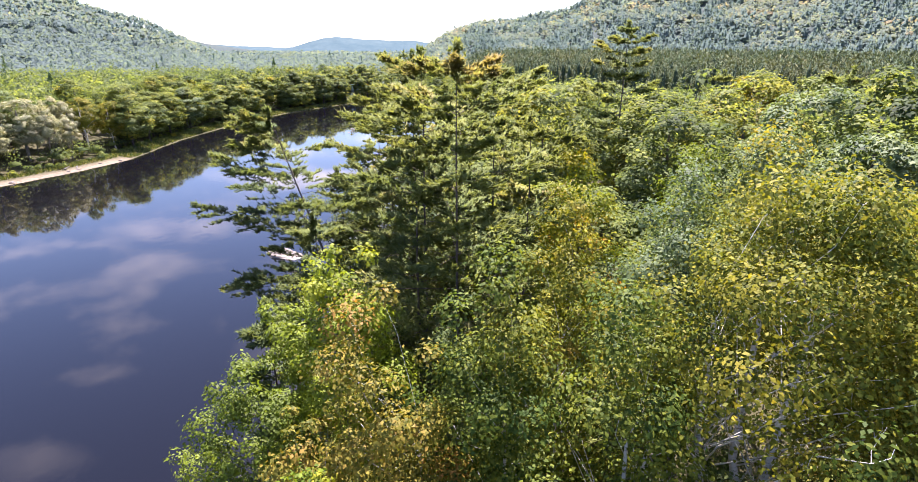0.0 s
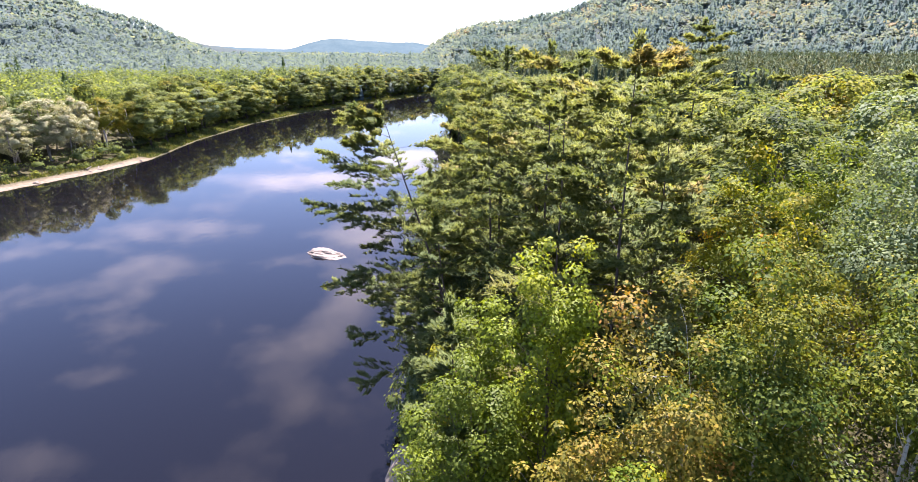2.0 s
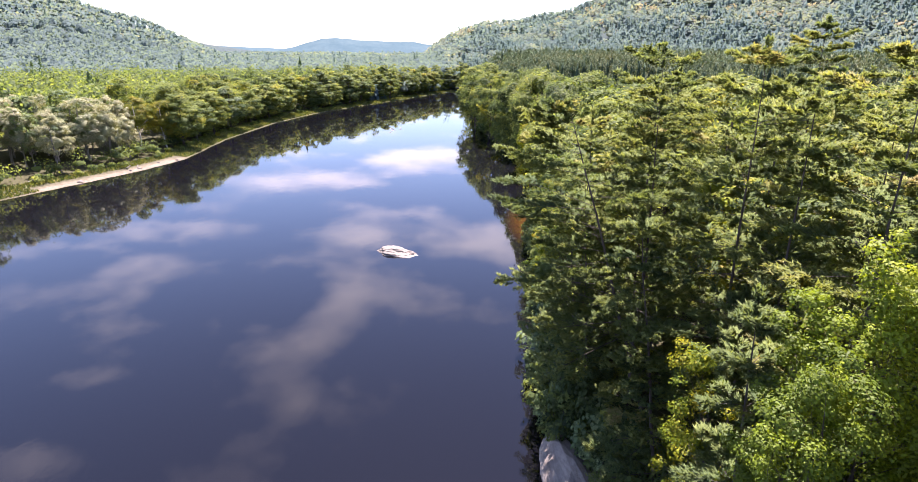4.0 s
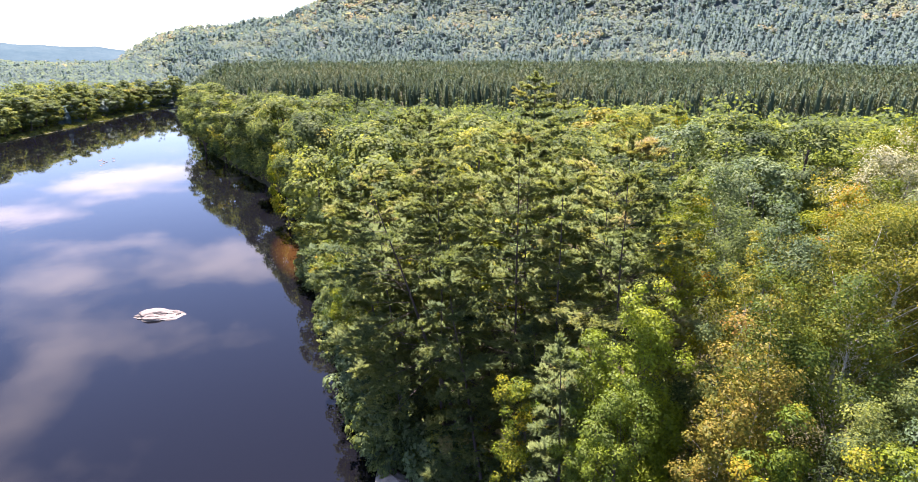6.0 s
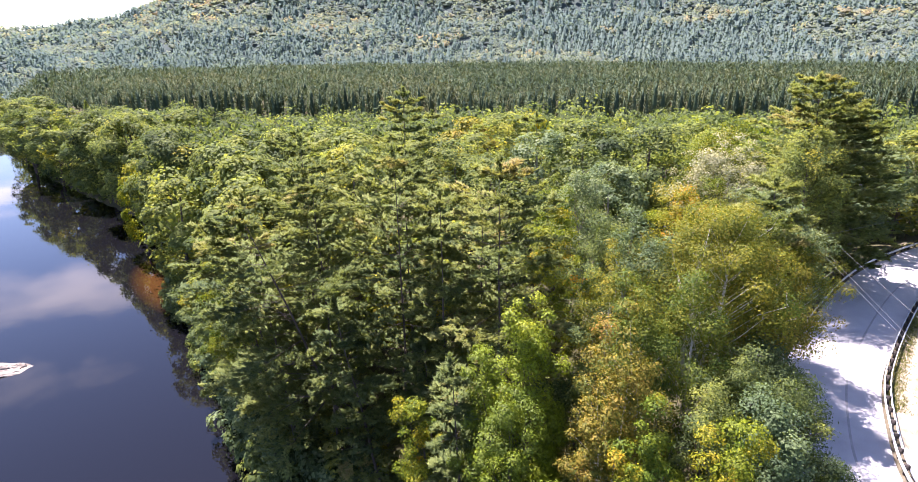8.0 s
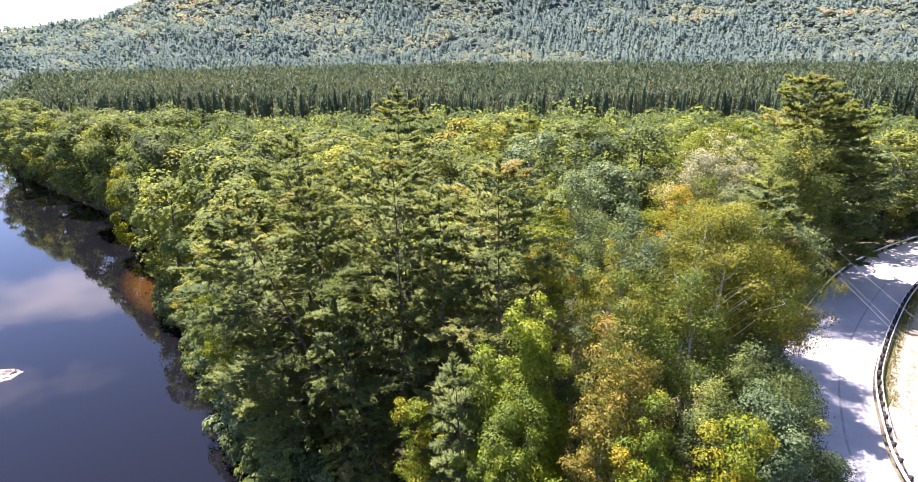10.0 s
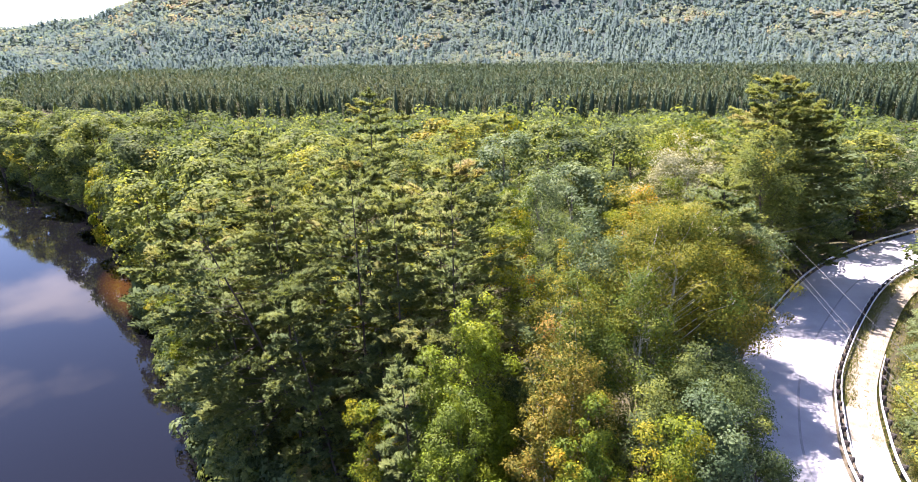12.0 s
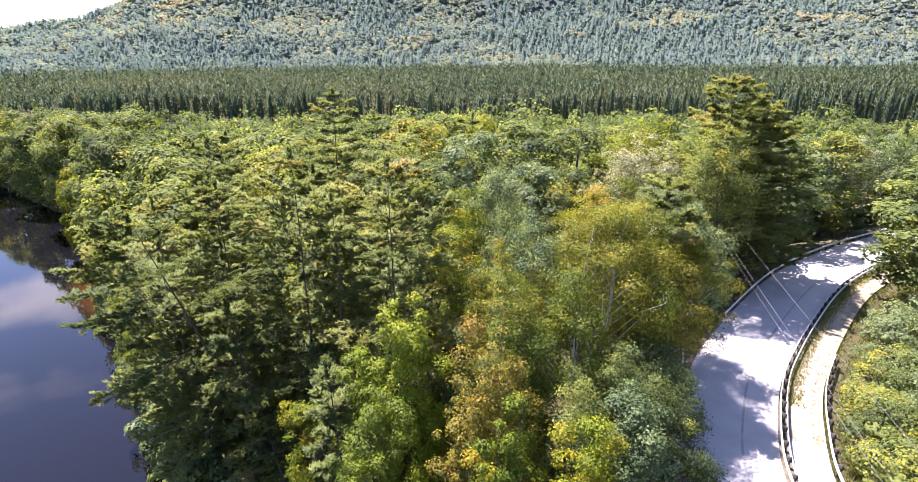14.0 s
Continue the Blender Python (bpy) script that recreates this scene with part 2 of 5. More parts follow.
# Far leaves and needles: distance haze is put into paler, bluer colours.
HAZE_LEAF = leaf_mat("haze_tinted_leaves", [(0.0, (0.136, 0.186, 0.178)), (0.35, (0.161, 0.209, 0.183)), (0.65, (0.199, 0.241, 0.183)), (0.88, (0.260, 0.264, 0.171)), (1.0, (0.333, 0.272, 0.171))], 0.50, 0.0, 0.08, 0.9, 0.10, 0.7, (1.10, 1.08, 0.66, 1))
HAZE_NEEDLE = leaf_mat("haze_tinted_needles", [(0.0, (0.112, 0.166, 0.159)), (0.5, (0.140, 0.196, 0.177)), (1.0, (0.168, 0.224, 0.188))], 0.50, 0.0, 0.08, 0.9, 0.10, 0.7, (1.10, 1.08, 0.66, 1))
BARK = rough_mat("grey_brown_bark", [(0.25, (0.045, 0.036, 0.030)), (0.6, (0.115, 0.092, 0.075)), (0.85, (0.19, 0.165, 0.14))], 3.0, 0.6, 8.0, 0.9, (1, 1, 0.25))
BARK_PALE = rough_mat("pale_bark", [(0.25, (0.11, 0.10, 0.085)), (0.6, (0.24, 0.22, 0.195)), (0.85, (0.36, 0.34, 0.31))], 3.0, 0.4, 8.0, 0.85, (1, 1, 0.25))
BARK_RED = rough_mat("reddish_bark", [(0.25, (0.045, 0.030, 0.024)), (0.7, (0.11, 0.072, 0.058))], 2.0, 0.4, 6.0, 0.9, (1, 1, 0.25))
BIRCH = birch_bark()
WATER = water_mat()
ROCK = rough_mat("grey_granite", [(0.25, (0.075, 0.062, 0.05)), (0.5, (0.20, 0.17, 0.14)), (0.8, (0.33, 0.295, 0.25))], 0.9, 1.0, 2.5, 0.8)
ROAD = rough_mat("worn_asphalt", [(0.2, (0.30, 0.29, 0.285)), (0.5, (0.36, 0.35, 0.345)), (0.8, (0.42, 0.41, 0.40))], 0.30, 0.15, 30.0, 0.75, fine=14.0)
SEAM = rough_mat("tar_seam", [(0.3, (0.20, 0.195, 0.19)), (0.7, (0.29, 0.285, 0.28))], 1.5, 0.1, 20.0, 0.6)
GRAVEL = rough_mat("sandy_gravel", [(0.25, (0.175, 0.150, 0.100)), (0.5, (0.275, 0.235, 0.170)), (0.8, (0.36, 0.315, 0.245))], 0.9, 0.4, 12.0, 0.95, fine=16.0)
STEEL = rough_mat("galvanised_steel", [(0.3, (0.42, 0.43, 0.44)), (0.7, (0.62, 0.63, 0.64))], 1.2, 0.05, 8.0, 0.45, spec=0.6)
POST = rough_mat("dark_timber_post", [(0.3, (0.035, 0.030, 0.026)), (0.7, (0.09, 0.078, 0.066))], 3.0, 0.4, 12.0, 0.9)
WIRE = rough_mat("weathered_cable", [(0.3, (0.09, 0.09, 0.09)), (0.7, (0.18, 0.18, 0.18))], 4.0, 0.0, 8.0, 0.5)
GRASS = leaf_mat("grass_blades", [(0.0, (0.06, 0.10, 0.022)), (0.5, (0.17, 0.185, 0.045)), (1.0, (0.36, 0.30, 0.13))], 0.3, 0.2, 0.5)


def ground_mat():
    m, n, link = base_mat("forest_floor")
    big = noise_node(n, link, 0.05, 5.0, 0.6)
    small = noise_node(n, link, 1.3, 6.0, 0.65)
    add = n("ShaderNodeMath")
    add.operation, add.inputs[1].default_value = "MULTIPLY_ADD", 0.5
    link(big.outputs["Fac"], add.inputs[0])
    half = n("ShaderNodeMath")
    half.operation, half.inputs[1].default_value = "MULTIPLY", 0.5
    link(small.outputs["Fac"], half.inputs[0])
    link(half.outputs[0], add.inputs[2])
    litter = ramp_node(n, [(0.3, (0.030, 0.038, 0.014)), (0.5, (0.060, 0.056, 0.026)), (0.7, (0.105, 0.092, 0.045))])
    link(add.outputs[0], litter.inputs[0])
    sand = ramp_node(n, [(0.3, (0.14, 0.11, 0.075)), (0.5, (0.25, 0.20, 0.15)), (0.7, (0.34, 0.29, 0.23))])
    link(small.outputs["Fac"], sand.inputs[0])
    at = n("ShaderNodeAttribute")
    at.attribute_name = "sandy"
    mix = n("ShaderNodeMixRGB")
    link(at.outputs["Fac"], mix.inputs[0])
    link(litter.outputs[0], mix.inputs[1])
    link(sand.outputs[0], mix.inputs[2])
    # Floor under the far woods: dark green with haze blue mixed into it.
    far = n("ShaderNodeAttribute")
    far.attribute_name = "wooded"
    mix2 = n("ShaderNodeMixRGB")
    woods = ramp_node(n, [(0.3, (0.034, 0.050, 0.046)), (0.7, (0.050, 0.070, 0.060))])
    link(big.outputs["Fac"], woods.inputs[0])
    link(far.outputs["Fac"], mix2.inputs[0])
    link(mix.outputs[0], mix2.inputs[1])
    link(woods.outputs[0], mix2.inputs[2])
    p, out, bu = n("ShaderNodeBsdfPrincipled"), n("ShaderNodeOutputMaterial"), n("ShaderNodeBump")
    bu.inputs["Strength"].default_value, bu.inputs["Distance"].default_value = 0.6, 0.25
    link(small.outputs["Fac"], bu.inputs["Height"])
    link(bu.outputs[0], p.inputs["Normal"])
    p.inputs["Roughness"].default_value, p.inputs["Specular IOR Level"].default_value = 0.95, 0.15
    link(mix2.outputs[0], p.inputs["Base Color"])
    link(p.outputs[0], out.inputs["Surface"])
    return m


FLOOR = ground_mat()

# ---- building helpers ----


def smooth(a, b, v):
    t = np.clip((np.asarray(v, float) - a) / (b - a), 0, 1)
    return t * t * (3 - 2 * t)


class Mesh:
    """Gathers vertices and faces of one mesh."""

    def __init__(self):
        self.v, self.q, self.t, self.tint, self.nrm, self.count = [], [], [], [], [], 0

    def add(self, v, quads=None, tris=None, tint=0.0, nrm=0.0):
        v = np.asarray(v, float).reshape(-1, 3)
        self.v.append(v)
        if quads is not None and len(quads):
            self.q.append(np.asarray(quads, int).reshape(-1, 4) + self.count)
        if tris is not None and len(tris):
            self.t.append(np.asarray(tris, int).reshape(-1, 3) + self.count)
        self.tint.append(np.broadcast_to(np.asarray(tint, float), (len(v),)))
        self.nrm.append(np.broadcast_to(np.asarray(nrm, float), (len(v), 3)))
        self.count += len(v)
        return self

    def tube(self, pts, radii, sides=6, cap=True):
        pts, radii = np.asarray(pts, float), np.asarray(radii, float)
        d = np.gradient(pts, axis=0)
        d /= np.linalg.norm(d, axis=1, keepdims=True) + 1e-9
        ref = np.array([0.31, 0.95, 0.05]) if abs(d[0, 2]) > 0.6 else np.array([0.0, 0.0, 1.0])
        a = np.cross(d, ref)
        a /= np.linalg.norm(a, axis=1, keepdims=True) + 1e-9
        b = np.cross(d, a)
        ang = np.arange(sides) * 2 * np.pi / sides
        ring = pts[:, None] + radii[:, None, None] * (np.cos(ang)[None, :, None] * a[:, None] + np.sin(ang)[None, :, None] * b[:, None])
        n = len(pts)
        i, j = np.meshgrid(np.arange(n - 1), np.arange(sides), indexing="ij")
        k = (j + 1) % sides
        quads = np.stack([i * sides + j, i * sides + k, (i + 1) * sides + k, (i + 1) * sides + j], -1).reshape(-1, 4)
        return self.add(ring, quads)

    def box(self, x0, y0, z0, x1, y1, z1, m=None):
        v = np.array([[x, y, z] for z in (z0, z1) for x, y in ((x0, y0), (x1, y0), (x1, y1), (x0, y1))], float)
        if m is not None:
            v = np.array([m @ Vector(p) for p in v])
        return self.add(v, [(3, 2, 1, 0), (4, 5, 6, 7), (0, 1, 5, 4), (1, 2, 6, 5), (2, 3, 7, 6), (3, 0, 4, 7)])

    def build(self, name, smooth_shade=False, tinted=False):
        v = np.concatenate(self.v) if self.v else np.zeros((0, 3))
        q = np.concatenate(self.q) if self.q else np.zeros((0, 4), int)
        t = np.concatenate(self.t) if self.t else np.zeros((0, 3), int)
        me = bpy.data.meshes.new(name)
        me.vertices.add(len(v))
        me.vertices.foreach_set("co", v.astype(np.float32).ravel())
        loops = np.concatenate([q.ravel(), t.ravel()]).astype(np.int32)
        sizes = np.concatenate([np.full(len(q), 4), np.full(len(t), 3)]).astype(np.int32)
        me.loops.add(len(loops))
        me.loops.foreach_set("vertex_index", loops)
        me.polygons.add(len(sizes))
        me.polygons.foreach_set("loop_start", np.concatenate([[0], np.cumsum(sizes)[:-1]]).astype(np.int32))
        me.update(calc_edges=True)
        if tinted:
            at = me.attributes.new("tint", "FLOAT", "POINT")
            at.data.foreach_set("value", np.concatenate(self.tint).astype(np.float32))
        nrm = np.concatenate(self.nrm) if self.nrm else np.zeros((0, 3))
        soft = bool(np.any(nrm))
        if smooth_shade or soft:
            me.polygons.foreach_set("use_smooth", np.ones(len(sizes), bool))
        if soft:
            me.normals_split_custom_set_from_vertices(nrm.astype(np.float32))
        return me


def part(name, me, material, parent, label=""):
    """Links a mesh as one object under a thing or a part."""
    if not me.materials:
        me.materials.append(None)
    ob = new(name, me)
    ob.parent = parent
    ob.material_slots[0].link = "OBJECT"
    ob.material_slots[0].material = material
    return tagged(ob, label)


def thing(name, me, material, label, category, group="", kind=""):
    me.materials.append(material)
    return tagged(new(name, me), label, category, group, kind)


def unit(v):
    return v / (np.linalg.norm(v, axis=-1, keepdims=True) + 1e-9)


def leaves(mesh, rng, c, nrm, size, tint, aspect=0.62, axis=None, soft=None):
    """Pointed leaf blades, a little folded, round the points c; soft: the way in which each one's clump faces."""
    n = len(c)
    nrm = unit(nrm)
    t = unit(np.cross(nrm, rng.normal(size=(n, 3)))) if axis is None else unit(axis - nrm * (axis * nrm).sum(1, keepdims=True))
    b = np.cross(nrm, t)
    s = np.broadcast_to(np.asarray(size, float), (n,))[:, None]
    v = np.stack([c - t * s * 0.5, c - b * s * aspect * 0.5 + nrm * s * 0.10, c + t * s * 0.5, c + b * s * aspect * 0.5 + nrm * s * 0.10], 1)
    q = np.arange(n * 4).reshape(n, 4)
    mesh.add(v.reshape(-1, 3), q, tint=np.repeat(np.broadcast_to(tint, (n,)), 4), nrm=0.0 if soft is None else np.repeat(unit(soft), 4, 0))


def blades(mesh, rng, c, d, length, width, tint, flat=0.0, soft=None):
    """Narrow pointed blades from c along d."""
    n = len(c)
    d = unit(d)
    side = unit(np.cross(d, rng.normal(size=(n, 3)) + (0, 0, flat)))
    ln, wd = (np.broadcast_to(np.asarray(k, float), (n,))[:, None] for k in (length, width))
    v = np.stack([c - side * wd * 0.5, c + side * wd * 0.5, c + d * ln], 1)
    mesh.add(v.reshape(-1, 3), tris=np.arange(n * 3).reshape(n, 3), tint=np.repeat(np.broadcast_to(tint, (n,)), 3), nrm=0.0 if soft is None else np.repeat(unit(soft), 3, 0))


ROUND = ((0.0, 0.62), (0.28, 1.0), (0.62, 0.86), (0.88, 0.5))
OVAL = ((0.0, 0.55), (0.35, 1.0), (0.75, 0.6))
TIERS = ((0.0, 1.0), (0.30, 0.62), (0.31, 0.80), (0.58, 0.42), (0.59, 0.56), (0.84, 0.18))


def masses(mesh, rng, base, low, high, r, tint, shape=ROUND, sides=7, rough=0.2, sky=0.0):
    """Lumpy closed crowns, one for each base point, from low to high above it."""
    n, R = len(base), len(shape)
    u, k = np.array([s[0] for s in shape]), np.array([s[1] for s in shape])
    a = np.arange(sides)[None, None] * 2 * np.pi / sides + rng.uniform(0, 6.28, (n, 1, 1)) + rng.normal(0, 0.12, (n, R, sides))
    rad = np.asarray(r)[:, None, None] * k[None, :, None] * (1 + rng.normal(0, rough, (n, R, sides)))
    low, high = np.broadcast_to(low, (n,)), np.broadcast_to(high, (n,))
    z = low[:, None, None] + (high - low)[:, None, None] * (u[None, :, None] + rng.normal(0, 0.05, (n, R, sides)))
    ring = np.stack([rad * np.cos(a), rad * np.sin(a), np.broadcast_to(z, rad.shape)], -1).reshape(n, R * sides, 3)
    tip = np.stack([rng.normal(0, 0.1, n) * r, rng.normal(0, 0.1, n) * r, high], -1)[:, None]
    v = np.concatenate([ring, tip], 1) + base[:, None]
    i, j = np.meshgrid(np.arange(R - 1), np.arange(sides), indexing="ij")
    m = (j + 1) % sides
    q = np.stack([i * sides + j, i * sides + m, (i + 1) * sides + m, (i + 1) * sides + j], -1).reshape(-1, 4)
    top = np.stack([(R - 1) * sides + np.arange(sides), (R - 1) * sides + (np.arange(sides) + 1) % sides, np.full(sides, R * sides)], -1)
    w = R * sides + 1
    off = (np.arange(n) * w)[:, None, None]
    out = unit((ring - np.stack([np.zeros(n), np.zeros(n), (low + high) / 2], -1)[:, None]) * (1, 1, 0.4))
    face = np.concatenate([out * 0.6 + (0, 0, sky), np.tile((0, 0, 1.0), (n, 1, 1))], 1).reshape(-1, 3) if sky else 0.0
    mesh.add(v.reshape(-1, 3), (q[None] + off).reshape(-1, 4), (top[None] + off).reshape(-1, 3), tint=np.repeat(np.broadcast_to(tint, (n,)), w), nrm=unit(face) if sky else 0.0)


# ---- trees ----


def broadleaf(seed, height, radius, low=0.35, lobes=26, leaf=0.15, count=9000, tint=0.45, spread=0.12, trunk=0.2, stems=1, lean=(0, 0), lobe_size=0.34, fine=True, patch=0.0, aspect=0.62):
    """Trunk and limbs, and a crown of leaves set in lobes at the limbs' ends. Returns the two meshes."""
    rng = np.random.default_rng(seed)
    wood, crown = Mesh(), Mesh()
    if fine:
        leaf, count = leaf * 0.86, int(count * 1.4)
    zc, rz = height * (1 + low) / 2, height * (1 - low) / 2
    lean = np.array([lean[0], lean[1]], float)
    forks = []
    for k in range(stems):
        a = rng.uniform(0, 6.28)
        off = np.array([math.cos(a), math.sin(a)]) * (0 if stems == 1 else radius * rng.uniform(0.25, 0.5))
        hs = np.linspace(0, 0.78, 7)
        wob = np.cumsum(rng.normal(0, 0.05 * radius, (7, 2)), 0) * (hs > 0.1)[:, None]
        pts = np.c_[(lean[None] * hs[:, None] ** 1.5 + off[None] * hs[:, None] + wob), hs * height - 0.5 * (hs == 0)]
        wood.tube(pts, trunk * (1.05 - hs) ** 0.8 * (1.25 * (hs == 0) + 1.0 * (hs > 0)), 7 if fine else 5)
        forks.append(pts)
    lobes, lobe_size = int(lobes * (2.3 if fine else 1.9)), lobe_size * (0.78 if fine else 0.76)
    d = unit(rng.normal(size=(lobes * 3, 3)))
    d = d[d[:, 2] > (-0.55 if fine else -0.85)][:lobes]
    far = rng.uniform(0.36, 1.0, len(d)) ** 0.7 if fine else rng.uniform(0.70, 0.90, len(d))
    taper = np.where(d[:, 2] > 0, 1 - 0.25 * d[:, 2], 1.0)
    c = d * far[:, None] * np.array([radius, radius, rz]) * np.c_[taper, taper, np.ones(len(d))]
    c[:, 2] += zc
    c[:, :2] += lean[None] * (c[:, 2:] / height) ** 1.5
    if fine:
        c[:, :2] *= rng.uniform(0.78, 1.22, 2)
        c += rng.normal(0, 0.14 * radius, c.shape)
    lr = radius * lobe_size * rng.uniform(0.5, 1.3, len(d))
    if fine:
        # the uppermost lobes reach the tree's full height
        c[:, 2] = c[:, 2].min() + (c[:, 2] - c[:, 2].min()) * (height - 0.35 * lr.mean() - c[:, 2].min()) / (c[:, 2].max() - c[:, 2].min())
        c[0] = (lean[0] * 0.95 + rng.normal(0, 0.1 * radius), lean[1] * 0.95 + rng.normal(0, 0.1 * radius), height - 0.5 * lr[0])
    for p, r in zip(c, lr):
        if rng.random() < (0.55 if fine else 0.8):
            continue
        stem = forks[rng.integers(len(forks))]
        z0 = min(max(p[2] - 1.1 * np.linalg.norm(p[:2] - stem[3, :2]) - 0.4, height * 0.22), height * 0.82)
        s0 = np.array([np.interp(z0, stem[:, 2], stem[:, k]) for k in range(3)])
        mid = (s0 + p) / 2 + rng.normal(0, 0.12 * radius, 3) + (0, 0, 0.08 * radius)
        w = trunk * 0.26 * (1.1 - z0 / height)
        pts = np.array([s0, s0 * 0.45 + mid * 0.55, mid * 0.5 + p * 0.5, p])
        wood.tube(pts, [w, w * 0.75, w * 0.5, w * 0.22], 5 if fine else 3)
        if fine:
            for _ in range(2):
                e = p + unit(rng.normal(size=3) + (0, 0, 0.5)) * r * 0.85
                wood.tube([p, (p + e) / 2 + rng.normal(0, 0.1 * r, 3), e], [w * 0.3, w * 0.2, w * 0.08], 3)
    share = rng.choice(len(c), count, p=lr**2 / (lr**2).sum())
    u = unit(rng.normal(size=(count, 3)) + d[share] * (0.5 if fine else 0.95))
    flip = (u[:, 2] < 0) & (rng.random(count) < 0.55)
    u[flip, 2] *= -1
    pos = c[share] + u * (lr[share] * (0.35 + 0.75 * rng.random(count) ** (0.6 if fine else 0.35)))[:, None] * (1, 1, 0.88)
    if fine:
        pos += rng.normal(0, 0.13, (count, 3)) * lr[share][:, None]
    # ragged sprays that stand out from the lobes
    stray = rng.random(count) < 0.10
    pos[stray] += u[stray] * (lr[share][stray] * rng.uniform(0.1, 0.45, stray.sum()))[:, None]
    lobe_tint = rng.normal(0, spread, len(c))
    if patch:
        lobe_tint[rng.random(len(c)) < patch] += 0.34
    nrm = u * 0.9 + (0, 0, 0.40) + rng.normal(0, 0.36 if fine else 0.26, (count, 3))
    whole = unit((pos - (lean[0] * 0.6, lean[1] * 0.6, zc)) / (radius, radius, rz))
    soft = unit(u * (1.0 if fine else 0.7) + whole * (0.45 if fine else 0.5) + (0, 0, 0.22 if fine else 0.50)) + unit(nrm) * (0.60 if fine else 0.28)
    leaves(crown, rng, pos, nrm, leaf * (1.15 if fine else 1.0) * rng.uniform(0.7, 1.3, count), tint + lobe_tint[share], aspect, soft=soft)
    if not fine:
        masses(crown, rng, np.zeros((1, 3)), height * low + 0.6 * rz, height - 0.95 * rz, np.array([radius * 0.40]), np.array([tint]), sides=9, rough=0.12)
    return wood.build("trunk", True), crown.build("crown", tinted=True)


def pine(seed, height, radius, low=0.25, limbs=72, tufts=120, blade=0.40, width=0.11, per=5, lean=(0, 0), tint=0.45, trunk=0.17, shape=0.34, droop=0.0, fine=True, twist=None, brown=0.0, layers=6):
    """A pine: tall trunk, limbs in loose whorls, and flat sprays of needle tufts along them."""
    rng = np.random.default_rng(seed)
    wood, crown = Mesh(), Mesh()
    lean = np.array(lean, float)
    hs = np.linspace(0, 1, 12)
    wob = np.cumsum(rng.normal(0, 0.07, (12, 2)), 0) * (hs > 0.05)[:, None]
    axis = np.c_[lean[None] * hs[:, None] + wob, hs * height - 0.6 * (hs == 0)]
    wood.tube(axis, trunk * (1.03 - hs) ** 0.85, 8 if fine else 5)
    C, D, T = [], [], []
    limbs, tufts = int(limbs * 0.72), int(tufts * 1.5)
    whorls = max(6, limbs // layers)
    tier = rng.normal(0, 0.10, whorls)
    turn0 = rng.uniform(0, 6.28, whorls)
    reach = rng.uniform(0.66, 1.15, whorls)
    for k in range(limbs):
        j = k % whorls
        u = max(0.0, (j + 0.5 + rng.normal(0, 0.07)) / whorls) ** 0.80
        u = min(max(u, 0.0), 0.995)
        z = height * (low + (0.985 - low) * u)
        base = np.array([np.interp(z, axis[:, 2], axis[:, i]) for i in range(3)])
        az = turn0[j] + (k // whorls) * 6.283 / (limbs / whorls) + rng.normal(0, 0.34)
        if twist is not None and rng.random() < 0.8:
            az = twist + rng.normal(0, 0.75)
        ln = radius * (min(1.0, 0.70 + 1.6 * u) * (1 - u) ** shape + 0.06) * reach[j] * rng.uniform(0.72, 1.18)
        out = np.array([math.cos(az), math.sin(az), 0.0])
        lat = np.array([-math.sin(az), math.cos(az), 0.0])
        rise = 0.02 + 0.30 * u - droop + rng.normal(0, 0.05)
        bend = -0.10 + 0.16 * u + rng.normal(0, 0.07)

        def at(s):
            s = np.asarray(s, float)[..., None]
            return base + out * ln * s + np.array([0, 0, 1.0]) * ln * (rise * s + bend * s * s * s)

        w = max(0.02, trunk * 0.22 * (1.05 - u)) * (0.5 + 0.5 * ln / radius)
        wood.tube(at(np.linspace(0, 0.97, 5)), w * np.array([1, 0.8, 0.6, 0.35, 0.12]), 5 if fine else 3)
        n = int(tufts * (0.35 + 0.65 * ln / radius))
        # twigs fork off to both sides; tufts sit along their outer part
        m = max(5, int(5 + 13 * ln / radius))
        ts, sg = rng.uniform(0.14, 1.0, m), np.where(np.arange(m) % 2, 1.0, -1.0)
        tl = ln * 0.50 * np.clip(1.3 - ts, 0.3, 0.85) * rng.uniform(0.6, 1.2, m)
        dirs = unit(lat[None] * sg[:, None] * rng.uniform(0.6, 1.0, (m, 1)) + out[None] * rng.uniform(0.45, 0.9, (m, 1)) + np.c_[np.zeros((m, 2)), rng.uniform(-0.08, 0.16, m)])
        roots = at(ts)
        if fine:
            for r0, dd, tt in zip(roots[::2], dirs[::2], tl[::2]):
                wood.tube([r0, r0 + dd * tt * 0.9], [w * 0.28, w * 0.08], 3)
        pick = rng.integers(0, m, n)
        along = rng.beta(2.2, 1.2, n) * 1.05
        pos = roots[pick] + dirs[pick] * (tl[pick] * along)[:, None] + rng.normal(0, 0.12, (n, 3)) * (1, 1, 0.45)
        tip = rng.random(n) < 0.2
        pos[tip] = at(rng.uniform(0.75, 1.02, tip.sum())) + rng.normal(0, 0.10, (tip.sum(), 3))
        C.append(pos)
        D.append(dirs[pick] * 0.9 + (0, 0, 0.30))
